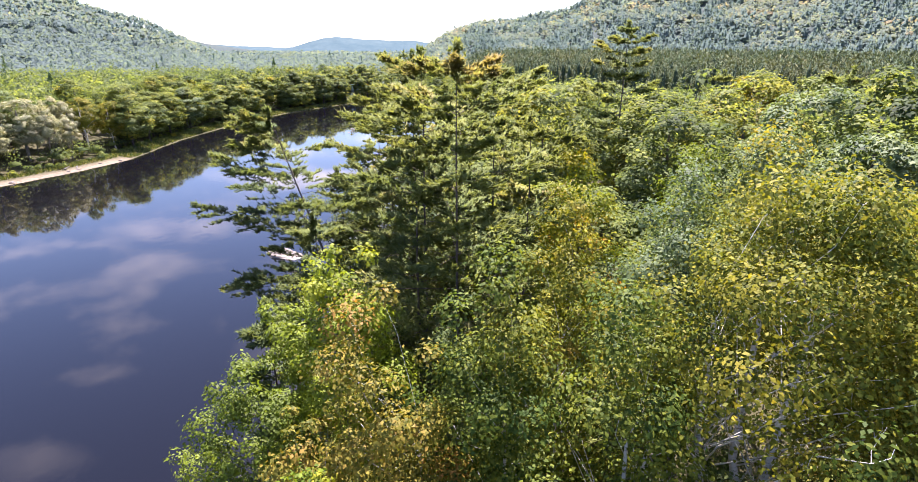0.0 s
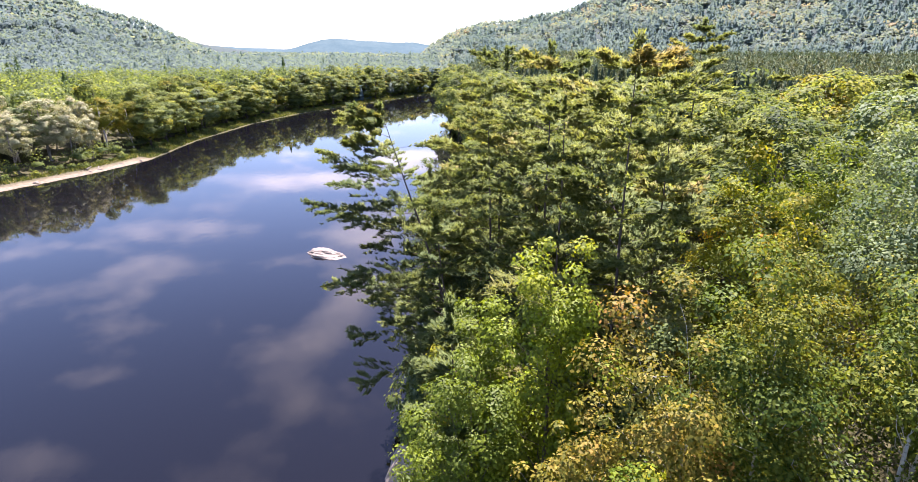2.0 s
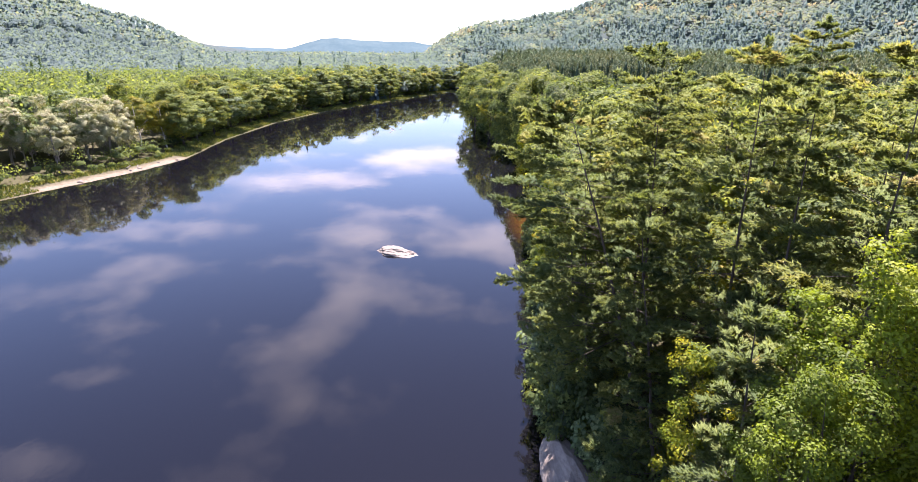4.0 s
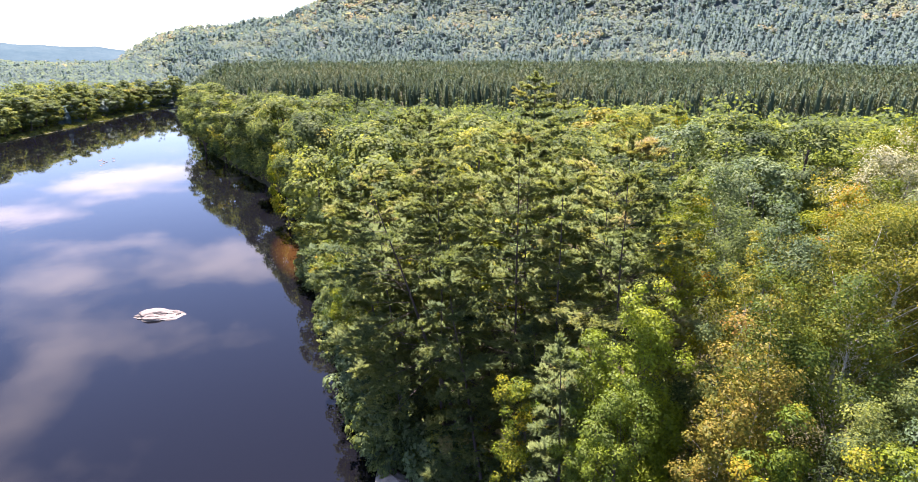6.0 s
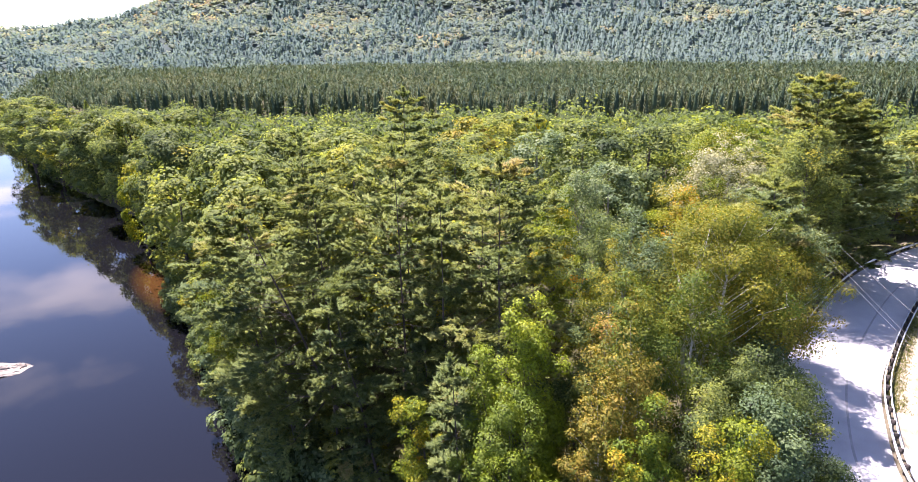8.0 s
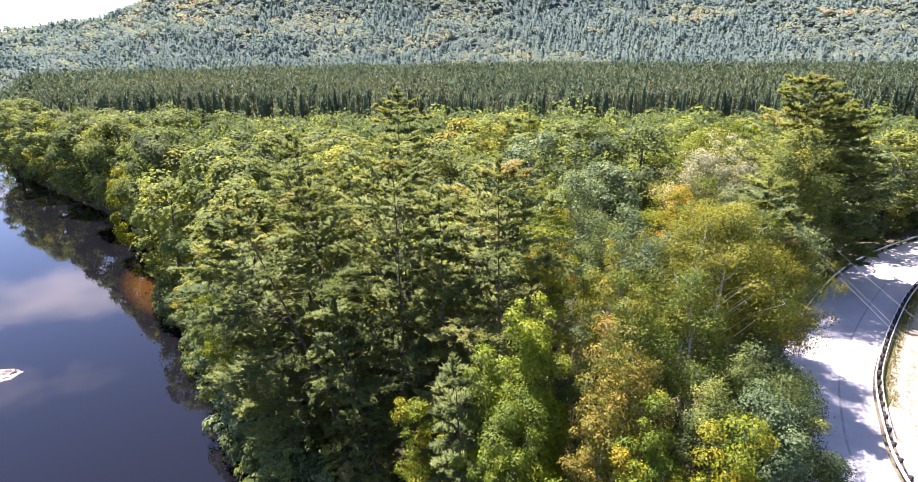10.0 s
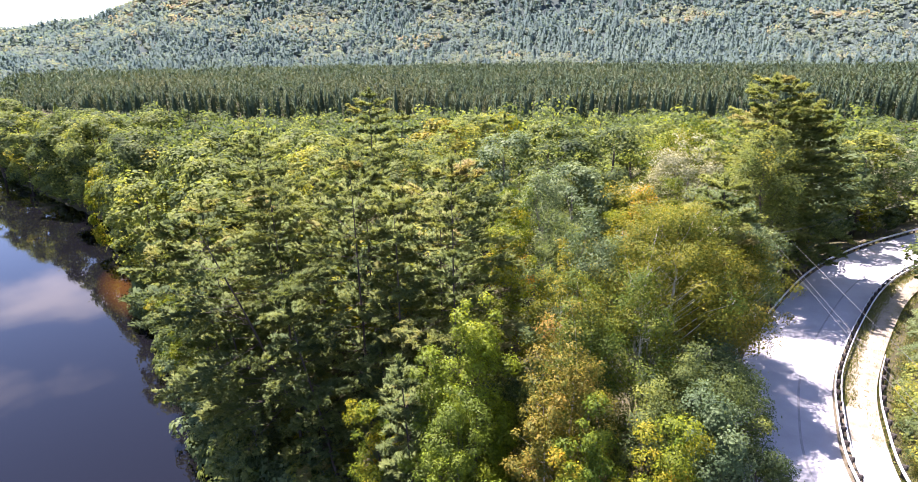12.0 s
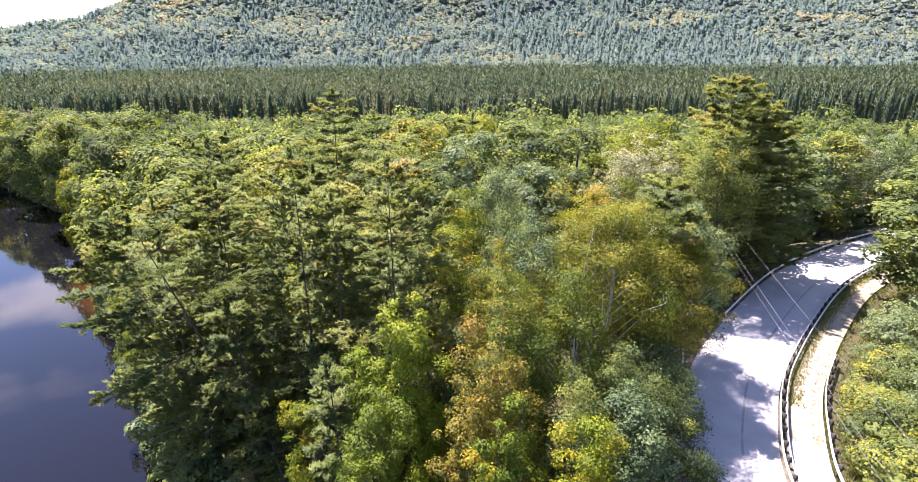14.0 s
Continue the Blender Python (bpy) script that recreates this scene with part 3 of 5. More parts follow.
        T.append(np.where(tip, 0.12, 0.30 * (along - 0.62)) + rng.normal(0, 0.08) + tier[j] + (0.27 if rng.random() < brown * max(0, u - 0.6) * 2.5 else 0))
    # leader
    n = max(6, tufts // 3)
    C.append(np.c_[rng.normal(0, 0.12, (n, 2)) + axis[-1, :2], height * rng.uniform(0.95, 1.005, n)])
    D.append(np.c_[rng.normal(0, 0.5, (n, 2)), np.ones(n)])
    T.append(np.zeros(n))
    C, D, T = np.concatenate(C), np.concatenate(D), np.concatenate(T)
    C, D, T = (np.repeat(a, per, 0) for a in (C, D, T))
    D = unit(D) + rng.normal(0, 0.40, D.shape)
    away = unit(np.c_[C[:, :2] - np.stack([np.interp(C[:, 2], axis[:, 2], axis[:, i]) for i in range(2)], 1), np.zeros(len(C))])
    soft = away * 0.40 + (0, 0, 0.75) + rng.normal(0, 0.12, C.shape)
    blades(crown, rng, C - unit(D) * blade * 0.25, D, blade * rng.uniform(0.7, 1.25, len(C)), width * rng.uniform(0.7, 1.3, len(C)), tint + T, 2.2, soft)
    return wood.build("trunk", True), crown.build("crown", tinted=True)


def plant(name, meshes, mats, place, label, category, group="", turn=0.0, scale=1.0):
    """Sets up one tree as a thing with its trunk and its crown."""
    ob = new(name)
    ob.empty_display_size = 0.5
    part("trunk", meshes[0], mats[0], ob)
    part("crown", meshes[1], mats[1], ob)
    s = (scale, scale, scale) if np.isscalar(scale) else scale
    ob.matrix_basis = Matrix.LocRotScale(place, Euler((0, 0, turn)), s)
    return tagged(ob, label, category, group)


# ---- the lie of the land ----
NEAR_Y = [-900.0, -120.0, -40.0, 0.0, 17.1, 28.3, 36.5, 44.7, 50.9, 61.3, 103.8, 134.3, 158.8, 204.4, 269.6, 377.8, 499.9, 518.9, 533.9, 548.9, 568.9, 608.9]
NEAR_X = [60.0, -6.0, -10.0, -9.0, -5.0, -2.9, -2.4, -6.8, -7.6, -6.5, -3.8, 2.5, 7.9, -0.5, -11.3, -19.4, -24.6, -14, 4, 60, 220, 1200]
FAR_Y = [-900.0, -100.0, 125.5, 155.5, 175.8, 197.5, 243.2, 301.5, 351.9, 398.8, 462.2, 550.1, 565.1, 584.1, 604.1, 634.1]
FAR_X = [-60.0, -150.0, -142.0, -130.7, -123.1, -118.6, -123.7, -122.7, -114.4, -97.7, -73.7, -40.6, -26, 10, 120, 1200]


def bank_near(y):
    return np.interp(y, NEAR_Y, NEAR_X)


def bank_far(y):
    return np.interp(y, FAR_Y, FAR_X)


ROAD_PTS = np.array([(-0.25, -23.72), (2.33, -13.91), (6.93, -3.99), (12.63, 3.61), (19.34, 8.74), (26.74, 11.97), (33.12, 13.99), (39.69, 15.21), (47.99, 16.33), (57.59, 17.24), (65.95, 17.24), (75.67, 16.12), (84.65, 14.3), (98.52, 10.55), (112.26, 5.51), (129.6, -3.99), (157.97, -21.77)], float)


def spline(pts, step=1.0):
    """A smooth line through the points, at even steps."""
    p = np.vstack([2 * pts[0] - pts[1], pts, 2 * pts[-1] - pts[-2]])
    out = []
    for i in range(1, len(p) - 2):
        for t in np.linspace(0, 1, 12, endpoint=False):
            a, b, c, d = p[i - 1 : i + 3]
            out.append(0.5 * (2 * b + (c - a) * t + (2 * a - 5 * b + 4 * c - d) * t * t + (3 * b - a - 3 * c + d) * t**3))
    out = np.array(out + [p[-2]])
    far = np.r_[0, np.cumsum(np.linalg.norm(np.diff(out, axis=0), axis=1))]
    s = np.arange(0, far[-1], step)
    return np.stack([np.interp(s, far, out[:, k]) for k in range(out.shape[1])], 1)


ROAD_LINE = spline(ROAD_PTS, 1.0)
ROAD_Z, HALF = 15.6, 3.75


def road_gap(x, y):
    """Distance from the road's middle."""
    x, y = np.atleast_1d(np.asarray(x, float)), np.atleast_1d(np.asarray(y, float))
    best = np.full(x.shape, 1e9)
    for p in ROAD_LINE[::3]:
        best = np.minimum(best, np.hypot(x - p[0], y - p[1]))
    return best


AZ = [-180, -75, -50, -45, -36, -33.3, -29.5, -26.5, -24, -5.5, -4.3, -2, 0, 2.6, 9, 12.4, 20, 30, 45, 80, 120, 180]
EL = [0.2, 4.7, 5.5, 5.4, 3.85, 3.1, 2.0, 0.7, -0.45, -0.45, 0.5, 1.9, 2.5, 2.5, 3.4, 5.0, 7.05, 8.9, 9.9, 9.5, 5.6, 0.2]


WAVES = np.random.default_rng(8).normal(size=(14, 2))
PHASE = np.random.default_rng(9).uniform(0, 6.28, 14)


def patchy(x, y, size):
    """Irregular patches about size metres across, roughly from -1 to 1."""
    x, y = np.asarray(x, float), np.asarray(y, float)
    bend = 0.8 * np.sin(x / size * 0.7 + 1.1) + 0.8 * np.cos(y / size * 0.6)
    return sum(np.sin((x * w[0] + y * w[1]) * 2.2 / size + p + bend) for w, p in zip(WAVES, PHASE)) / 5.0


def bumps(x, y):
    return 0.5 * np.sin(x * 0.0093 + 1.3) * np.cos(y * 0.0071 + 0.4) + 0.3 * np.sin(x * 0.021 + y * 0.017) + 0.2 * np.cos(x * 0.043 - y * 0.037 + 2.0)


def ground(x, y):
    x, y = np.asarray(x, float), np.asarray(y, float)
    dn, df = x - bank_near(y), bank_far(y) - x
    shelf = 12.5 - 3.5 * smooth(60, 150, y)
    z = np.where(dn > 0, 0.15 + shelf * smooth(-3, 34, dn) - 0.4 * np.exp(-np.maximum(dn, 0) / 2.0), -1.6)
    zf = 0.1 + 0.9 * smooth(0, 8, df) + 3.2 * smooth(8, 40, df)
    rise = 0.014 * np.clip(y - 1.5, 0, 560) * smooth(3, 34, dn)      # the valley floor climbs towards the hill
    z = np.where(df > 0, zf, z)
    z = np.where((dn <= 0) & (df <= 0), -1.7 * smooth(0, 7, np.minimum(-dn, -df)) + 0.02, z)
    z = z + np.where((dn > 4) | (df > 20), bumps(x * 6, y * 6) * 0.35, 0)
    az, r = np.degrees(np.arctan2(x, y)), np.hypot(x, y)
    top = np.maximum(40 + 1500 * np.tan(np.radians(np.interp(az, AZ, EL))) - 10, 0)
    right = az > -12
    r0, r1 = np.where(right, 560, 560), np.where(right, 1450, 1750)
    top = top * np.where(right, 1450 / 1500, 1750 / 1500)
    t = np.clip((r - r0) / (r1 - r0), 0, 1)
    hill = top * (0.35 * t + 0.65 * smooth(0, 1, t)) + bumps(x, y) * 16 * smooth(0.05, 0.4, t) * smooth(10, 120, top)
    return z + rise * (1 - t) + np.maximum(hill, 0)


def ground_near_road(x, y):
    z = ground(x, y)
    g = road_gap(x, y).reshape(np.shape(x))
    k = 1 - smooth(5.5, 15.0, g)
    z = z * (1 - k) + (ROAD_Z - 0.12) * k
    return z


def make_ground():
    xs = np.r_[np.linspace(-5000, -700, 16), np.arange(-660, -180, 30), np.arange(-176, -142, 6), np.arange(-140, -92, 2.5), np.arange(-90, -28, 8), np.arange(-24, 70, 1.6), np.arange(70, 260, 6), np.arange(264, 1500, 40), np.linspace(1540, 5000, 14)]
    ys = np.r_[np.linspace(-5000, -400, 12), np.arange(-380, -60, 30), np.arange(-60, -10, 5), np.arange(-8, 132, 1.8), np.arange(134, 320, 4), np.arange(322, 560, 7), np.arange(570, 1800, 40), np.linspace(1850, 5000, 14)]
    X, Y = np.meshgrid(xs, ys)
    Z = ground_near_road(X, Y)
    nx, ny = len(xs), len(ys)
    i, j = np.meshgrid(np.arange(ny - 1), np.arange(nx - 1), indexing="ij")
    q = np.stack([i * nx + j, i * nx + j + 1, (i + 1) * nx + j + 1, (i + 1) * nx + j], -1).reshape(-1, 4)
    m = Mesh().add(np.stack([X, Y, Z], -1), q)
    me = m.build("ground", True)
    dn, df = X - bank_near(Y), bank_far(Y) - X
    sandy = np.where(dn > -1, 0.30 * (1 - smooth(2.0, 5.0, dn)) * (Y < 46), 0)
    bar = 0.62 * (1 - smooth(2.0, 5.0, df)) * smooth(138, 152, Y) * (1 - smooth(194, 206, Y))
    sandy = np.maximum(sandy, np.where(df > -1, np.maximum(bar, 0.05 * (1 - smooth(0.3, 1.5, df))), 0))
    g = road_gap(X, Y).reshape(X.shape)
    sandy = np.maximum(sandy, 0.35 * (1 - smooth(5.5, 8.0, g)))
    at = me.attributes.new("sandy", "FLOAT", "POINT")
    at.data.foreach_set("value", sandy.ravel().astype(np.float32))
    # Distance mask for the haze-blued floor colour.
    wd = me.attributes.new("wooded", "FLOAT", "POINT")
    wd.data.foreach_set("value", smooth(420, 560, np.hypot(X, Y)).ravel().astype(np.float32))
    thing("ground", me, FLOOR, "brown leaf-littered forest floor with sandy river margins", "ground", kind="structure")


make_ground()
thing("water", Mesh().add([(-900, -900, 0), (900, -900, 0), (900, 640, 0), (-900, 640, 0)], [(0, 1, 2, 3)]).build("water"), WATER, "calm dark river water mirroring sky and trees", "river", kind="structure")


def far_mountain(name, az0, az1, dist, els, label, seed):
    """A wooded ridge on the skyline, many kilometres off."""
    az = np.radians(np.linspace(az0, az1, 90))
    el = np.interp(np.linspace(0, 1, 90), np.linspace(0, 1, len(els)), els)
    rng = np.random.default_rng(seed)
    top = 37 + dist * np.tan(np.radians(el)) + np.convolve(rng.normal(0, 2.5, 94), np.ones(5) / 5, "valid")
    rows = []
    for k, f in enumerate(np.linspace(0, 1, 10)):
        r = dist - 500 * (1 - f)
        rows.append(np.c_[r * np.sin(az), r * np.cos(az), -5 + (top + 5) * f**0.8 + rng.normal(0, 2, 90) * (0.2 < f < 0.95)])
    v = np.array(rows)
    i, j = np.meshgrid(np.arange(9), np.arange(89), indexing="ij")
    q = np.stack([i * 90 + j, i * 90 + j + 1, (i + 1) * 90 + j + 1, (i + 1) * 90 + j], -1).reshape(-1, 4)
    thing(name, Mesh().add(v, q).build(name, True), FAR_HAZE, label, "mountain", kind="structure")


# Skyline woods: the blue of many kilometres of haze is in the colour.
FAR_HAZE = rough_mat("haze_blue_woods", [(0.3, (0.055, 0.092, 0.105)), (0.7, (0.080, 0.118, 0.125))], 0.006, 0.5, 0.03, 0.95, detail=8.0, spec=0.0)
far_mountain("backdrop_mountain", -19.5, -2.5, 3850, [-0.2, 0.15, 0.45, 0.8, 1.1, 1.22, 1.16, 0.98, 1.0, 0.92, 0.9, 0.92, 0.7, 0.5, 0.2], "wooded mountain on the far skyline, coloured blue-green as by haze", 3)
far_mountain("backdrop_ridge", -29, -15, 4500, [0.6, 0.65, 0.5, 0.38, 0.3, 0.2, -0.1], "low ridge on the far skyline, coloured pale blue as by haze", 4)


# ---- far woods: uncountable stands ----


def stand(name, kind, pos, h, r, tint, cards, size, material, label, seed, crown_low=0.25, lobes=5, spread_low=0.2, sky=0.3):
    """Many far trees in one mesh: leafy domes or pointed conifers made of small leaf clumps."""
    rng = np.random.default_rng(seed)
    n = len(pos)
    m = Mesh()
    idx = np.repeat(np.arange(n), cards)
    N = len(idx)
    if kind == "dome":
        # each crown is a few rounded lobes, each lobe a shell of leaf clumps
        lob = rng.integers(0, lobes, N) + idx * lobes
        ld = unit(rng.normal(size=(n * lobes, 3)))
        ld[:, 2] = rng.uniform(-spread_low, 1.0, n * lobes)
        ld[:, :2] = unit(ld[:, :2]) * (np.sqrt(1.02 - np.minimum(ld[:, 2] ** 2, 1)))[:, None]
        rz = h * (1 - crown_low) / 2
        tree = np.repeat(np.arange(n), lobes)
        lc = ld * np.c_[r[tree], r[tree], rz[tree]] * rng.uniform(0.5, 0.78, (n * lobes, 1))
        lc[:, 2] += (h * (1 + crown_low) / 2)[tree]
        lr = r[tree] * rng.uniform(0.36, 0.58, n * lobes)
        masses(m, rng, pos, h * max(crown_low, 0.38), h * (0.60 if cards > 100 else 0.74), r * (0.36 if cards > 100 else 0.58), tint, sky=sky)
        u = unit(rng.normal(size=(N, 3)) + (0, 0, 0.35))
        c = lc[lob] + u * (lr[lob] * rng.uniform(0.85, 1.1, N))[:, None] * (1, 1, 0.8)
        nrm = u + (0, 0, 0.15) + rng.normal(0, 0.20, (N, 3))
        whole = unit((c - np.c_[np.zeros((N, 2)), (h * (1 + crown_low) / 2)[idx]]) / np.c_[r, r, rz][idx])
        leaves(m, rng, pos[idx] + c, nrm, size * rng.uniform(0.7, 1.3, N), tint[idx] + rng.normal(0, 0.05, n * lobes)[lob], 0.8, soft=u * 0.6 + whole * 0.6 + (0, 0, sky) + rng.normal(0, 0.10, (N, 3)))
    elif kind == "tier":
        masses(m, rng, pos, h * crown_low, h * 0.96, r * 0.8, tint, TIERS, 5, 0.3, sky)
        N = n * (cards // 2)
        idx = np.repeat(np.arange(n), cards // 2)
        u, a = rng.random(N) ** 1.2, rng.uniform(0, 6.28, N)
        out = np.c_[np.cos(a), np.sin(a), np.zeros(N)]
        c = out * (r[idx] * (1.0 - u) * 0.8)[:, None] + np.c_[np.zeros((N, 2)), h[idx] * (crown_low + (1 - crown_low) * u)]
        blades(m, rng, pos[idx] + c, out + (0, 0, 0.25) + rng.normal(0, 0.25, (N, 3)), size * rng.uniform(0.6, 1.1, N), size * 0.5, tint[idx] + rng.normal(0, 0.1, N), 1.0, out * 0.7 + (0, 0, 0.3 + sky))
    elif kind == "planted":
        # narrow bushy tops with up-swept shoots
        # Core tint lowered, so the crown's inside is painted darker.
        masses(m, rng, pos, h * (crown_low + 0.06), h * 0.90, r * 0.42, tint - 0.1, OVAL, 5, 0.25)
        u, a = rng.random(N), rng.uniform(0, 6.28, N)
        k = np.interp(u, [0, 0.35, 0.75, 1], [0.7, 1.0, 0.62, 0.15]) * r[idx] * 0.95
        out = np.c_[np.cos(a), np.sin(a), np.zeros(N)]
        c = out * k[:, None] + np.c_[np.zeros((N, 2)), h[idx] * (crown_low + (1 - crown_low) * u * 0.96)]
        # Shoots get lighter upwards: sunlit tips put into the tint.
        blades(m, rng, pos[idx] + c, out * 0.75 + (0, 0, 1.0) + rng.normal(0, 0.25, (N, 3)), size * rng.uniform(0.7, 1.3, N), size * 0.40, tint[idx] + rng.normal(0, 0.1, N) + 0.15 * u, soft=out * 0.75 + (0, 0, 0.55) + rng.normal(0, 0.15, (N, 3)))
    else:
        u = rng.random(N) ** 0.8
        a = rng.uniform(0, 6.28, N)
        rad = r[idx] * (1.02 - u) ** (0.9 if kind == "spire" else 0.6) * rng.uniform(0.45, 1.0, N)
        out = np.c_[np.cos(a), np.sin(a), np.zeros(N)]
        c = out * rad[:, None] + np.c_[np.zeros((N, 2)), h[idx] * (crown_low + (1 - crown_low) * u)]
        nrm = out * 0.7 + np.c_[np.zeros((N, 2)), np.full(N, 0.6)] + rng.normal(0, 0.25, (N, 3))
        # The tint climbs with height, a sunlit crown top painted in.
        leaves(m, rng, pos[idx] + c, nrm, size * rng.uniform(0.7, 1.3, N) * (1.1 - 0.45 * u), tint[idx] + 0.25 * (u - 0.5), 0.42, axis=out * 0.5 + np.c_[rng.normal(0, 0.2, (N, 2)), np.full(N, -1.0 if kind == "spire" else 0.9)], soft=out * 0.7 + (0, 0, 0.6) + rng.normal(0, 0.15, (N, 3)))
        if kind == "spire":
            blades(m, rng, pos + np.c_[np.zeros((n, 2)), h * 0.82], np.tile((0, 0, 1.0), (n, 1)), h * 0.2, r * 0.5, tint)
    me = m.build(name, kind == "dome", tinted=True)
    return thing(name, me, material, label, "forest", kind="stuff")


def scatter(rng, x0, x1, y0, y1, step, keep):
    """Jittered grid points that keep() accepts."""
    X, Y = np.meshgrid(np.arange(x0, x1, step), np.arange(y0, y1, step))
    X = (X + (Y / step % 2) * step * 0.5 + rng.normal(0, 0.36, X.shape) * step).ravel()
    Y = (Y + rng.normal(0, 0.36, Y.shape) * step).ravel()
    k = keep(X, Y)
    return X[k], Y[k]


def polar(x, y):
    return np.degrees(np.arctan2(x, y)), np.hypot(x, y)


FRONT_AZ, FRONT_R = [-8, -3, 3, 10, 17, 33, 50, 65, 77, 95], [330, 305, 285, 258, 240, 212, 208, 212, 222, 240]


def plantation_front(az):
    return np.interp(az, FRONT_AZ, FRONT_R)


def far_woods():
    rng = np.random.default_rng(11)

    def dry(x, y, a=6, b=6):
        return (x > bank_near(y) + a) | (x < bank_far(y) - b)

    # planted pines in rows
    def keep(x, y):
        az, r = polar(x, y)
        return (az > -4) & (az < 92) & (r > plantation_front(az)) & (r < 560) & (x > bank_near(y) + np.where(y > 330, 9, 22))

    a = radians(24)
    U, V = np.meshgrid(np.arange(-340, 640, 4.4), np.arange(-150, 640, 3.8))
    U, V = (U + rng.normal(0, 1.2, U.shape)).ravel(), (V + rng.normal(0, 1.2, V.shape)).ravel()
    x, y = U * math.cos(a) + V * math.sin(a), -U * math.sin(a) + V * math.cos(a)
    k = keep(x, y)
    x, y = x[k], y[k]
    az, r = polar(x, y)
    h = 20.0 + rng.normal(0, 1.5, len(x)) + 1.3 * patchy(x, y, 45)
    pos = np.c_[x, y, ground(x, y)]
    tint = np.clip(0.45 + 0.14 * patchy(x, y, 50) + rng.normal(0, 0.12, len(x)), 0, 1)
    edge = r < plantation_front(az) + 26
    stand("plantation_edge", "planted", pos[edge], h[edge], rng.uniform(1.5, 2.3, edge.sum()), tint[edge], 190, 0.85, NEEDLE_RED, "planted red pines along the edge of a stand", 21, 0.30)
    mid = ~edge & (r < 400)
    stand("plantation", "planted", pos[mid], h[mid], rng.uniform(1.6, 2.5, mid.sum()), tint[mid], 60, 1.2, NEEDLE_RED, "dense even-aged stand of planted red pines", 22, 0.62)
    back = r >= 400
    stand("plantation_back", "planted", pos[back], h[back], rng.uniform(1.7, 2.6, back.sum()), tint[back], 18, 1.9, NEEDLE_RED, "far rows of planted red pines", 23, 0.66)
    wood = Mesh()
    for p, hh in zip(pos[edge], h[edge]):
        wood.tube([p + (0, 0, -0.3), p + (0, 0, hh * 0.9)], [0.16, 0.05], 4)
    thing("plantation_trunks", wood.build("plantation_trunks", True), BARK_RED, "bare reddish trunks of planted pines", "tree trunks", kind="stuff")

    # wooded hillside beyond the planted stand, mixed, in the colours with haze put in
    def hill_keep(x, y):
        az, r = polar(x, y)
        return (az > -14) & (az < 92) & ((r > 560) | (x < bank_far(y) - 8)) & (r < 1480) & dry(x, y, 14, 8)

    for (ra, rb, step, cards, size, s) in ((440, 760, 8.6, 30, 2.1, 31), (760, 1050, 10.4, 18, 3.0, 32), (1050, 1480, 13.2, 10, 4.8, 33)):
        x, y = scatter(rng, -380, 1480, -60, 1480, step, lambda x, y: hill_keep(x, y) & (np.hypot(x, y) > ra) & (np.hypot(x, y) <= rb))
        f = 0.75 * patchy(x, y, 110) + 0.45 * patchy(x + 300, y, 45) + rng.normal(0, 0.25, len(x)) + 0.15 * smooth(30, 60, np.degrees(np.arctan2(x, y)))
        con = f > 0.02
        pos = np.c_[x, y, ground(x, y) - 0.5]
        hb = rng.uniform(8.5, 12.5, len(x))
        tint = np.clip(0.48 + 0.26 * patchy(x, y + 500, 60) + rng.normal(0, 0.16, len(x)), 0, 0.98)
        stand("hillside_broadleaf_wood", "dome", pos[~con], hb[~con], (step * rng.uniform(0.62, 0.92, len(x)))[~con], tint[~con], cards, size, HAZE_LEAF, "green and yellowing broadleaf wood on a hillside", s, 0.15, sky=1.2)
        stand("hillside_conifers", "tier", pos[con], hb[con] * 1.4, (step * rng.uniform(0.40, 0.56, len(x)))[con], tint[con], cards + 4, size * 1.25, HAZE_NEEDLE, "dark conifers on a hillside", s + 10, 0.1, sky=1.0)

    # the valley floor over the river, and the hill behind it
    def west_keep(x, y):
        az, r = polar(x, y)
        return (az > -66) & (az < -4) & (x < bank_far(y) - 24) & (r < 1000)

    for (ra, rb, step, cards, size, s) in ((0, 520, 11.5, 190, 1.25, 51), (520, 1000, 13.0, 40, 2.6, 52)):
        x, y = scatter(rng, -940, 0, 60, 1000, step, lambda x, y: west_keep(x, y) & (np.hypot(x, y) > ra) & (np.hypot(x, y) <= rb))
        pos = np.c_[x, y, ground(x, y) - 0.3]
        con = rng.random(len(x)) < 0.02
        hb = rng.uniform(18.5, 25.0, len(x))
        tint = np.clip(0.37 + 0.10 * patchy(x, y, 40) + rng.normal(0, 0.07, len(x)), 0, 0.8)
        # Crowns beyond 520 m take the colours that have haze painted in.
        stand("valley_broadleaf_wood", "dome", pos[~con], hb[~con], (step * rng.uniform(0.58, 0.86, len(x)))[~con], tint[~con] * (1 if ra == 0 else 0.5), cards, size, LEAF if ra == 0 else HAZE_LEAF, "rounded crowns of a broadleaf wood on the valley floor", s, 0.1, 9, 0.5, sky=0.3 if ra == 0 else 0.7)
        stand("valley_pines", "spire", pos[con], hb[con] * 1.22, (step * rng.uniform(0.38, 0.5, len(x)))[con], tint[con] * 0.7, cards + 6, size * 1.2, NEEDLE_DARK if ra == 0 else HAZE_NEEDLE, "pines standing over a broadleaf wood", s + 5, 0.2)

    def west_hill(x, y):
        az, r = polar(x, y)
        return (az > -60) & (az < -10) & (r > 1000) & (r < 1780)

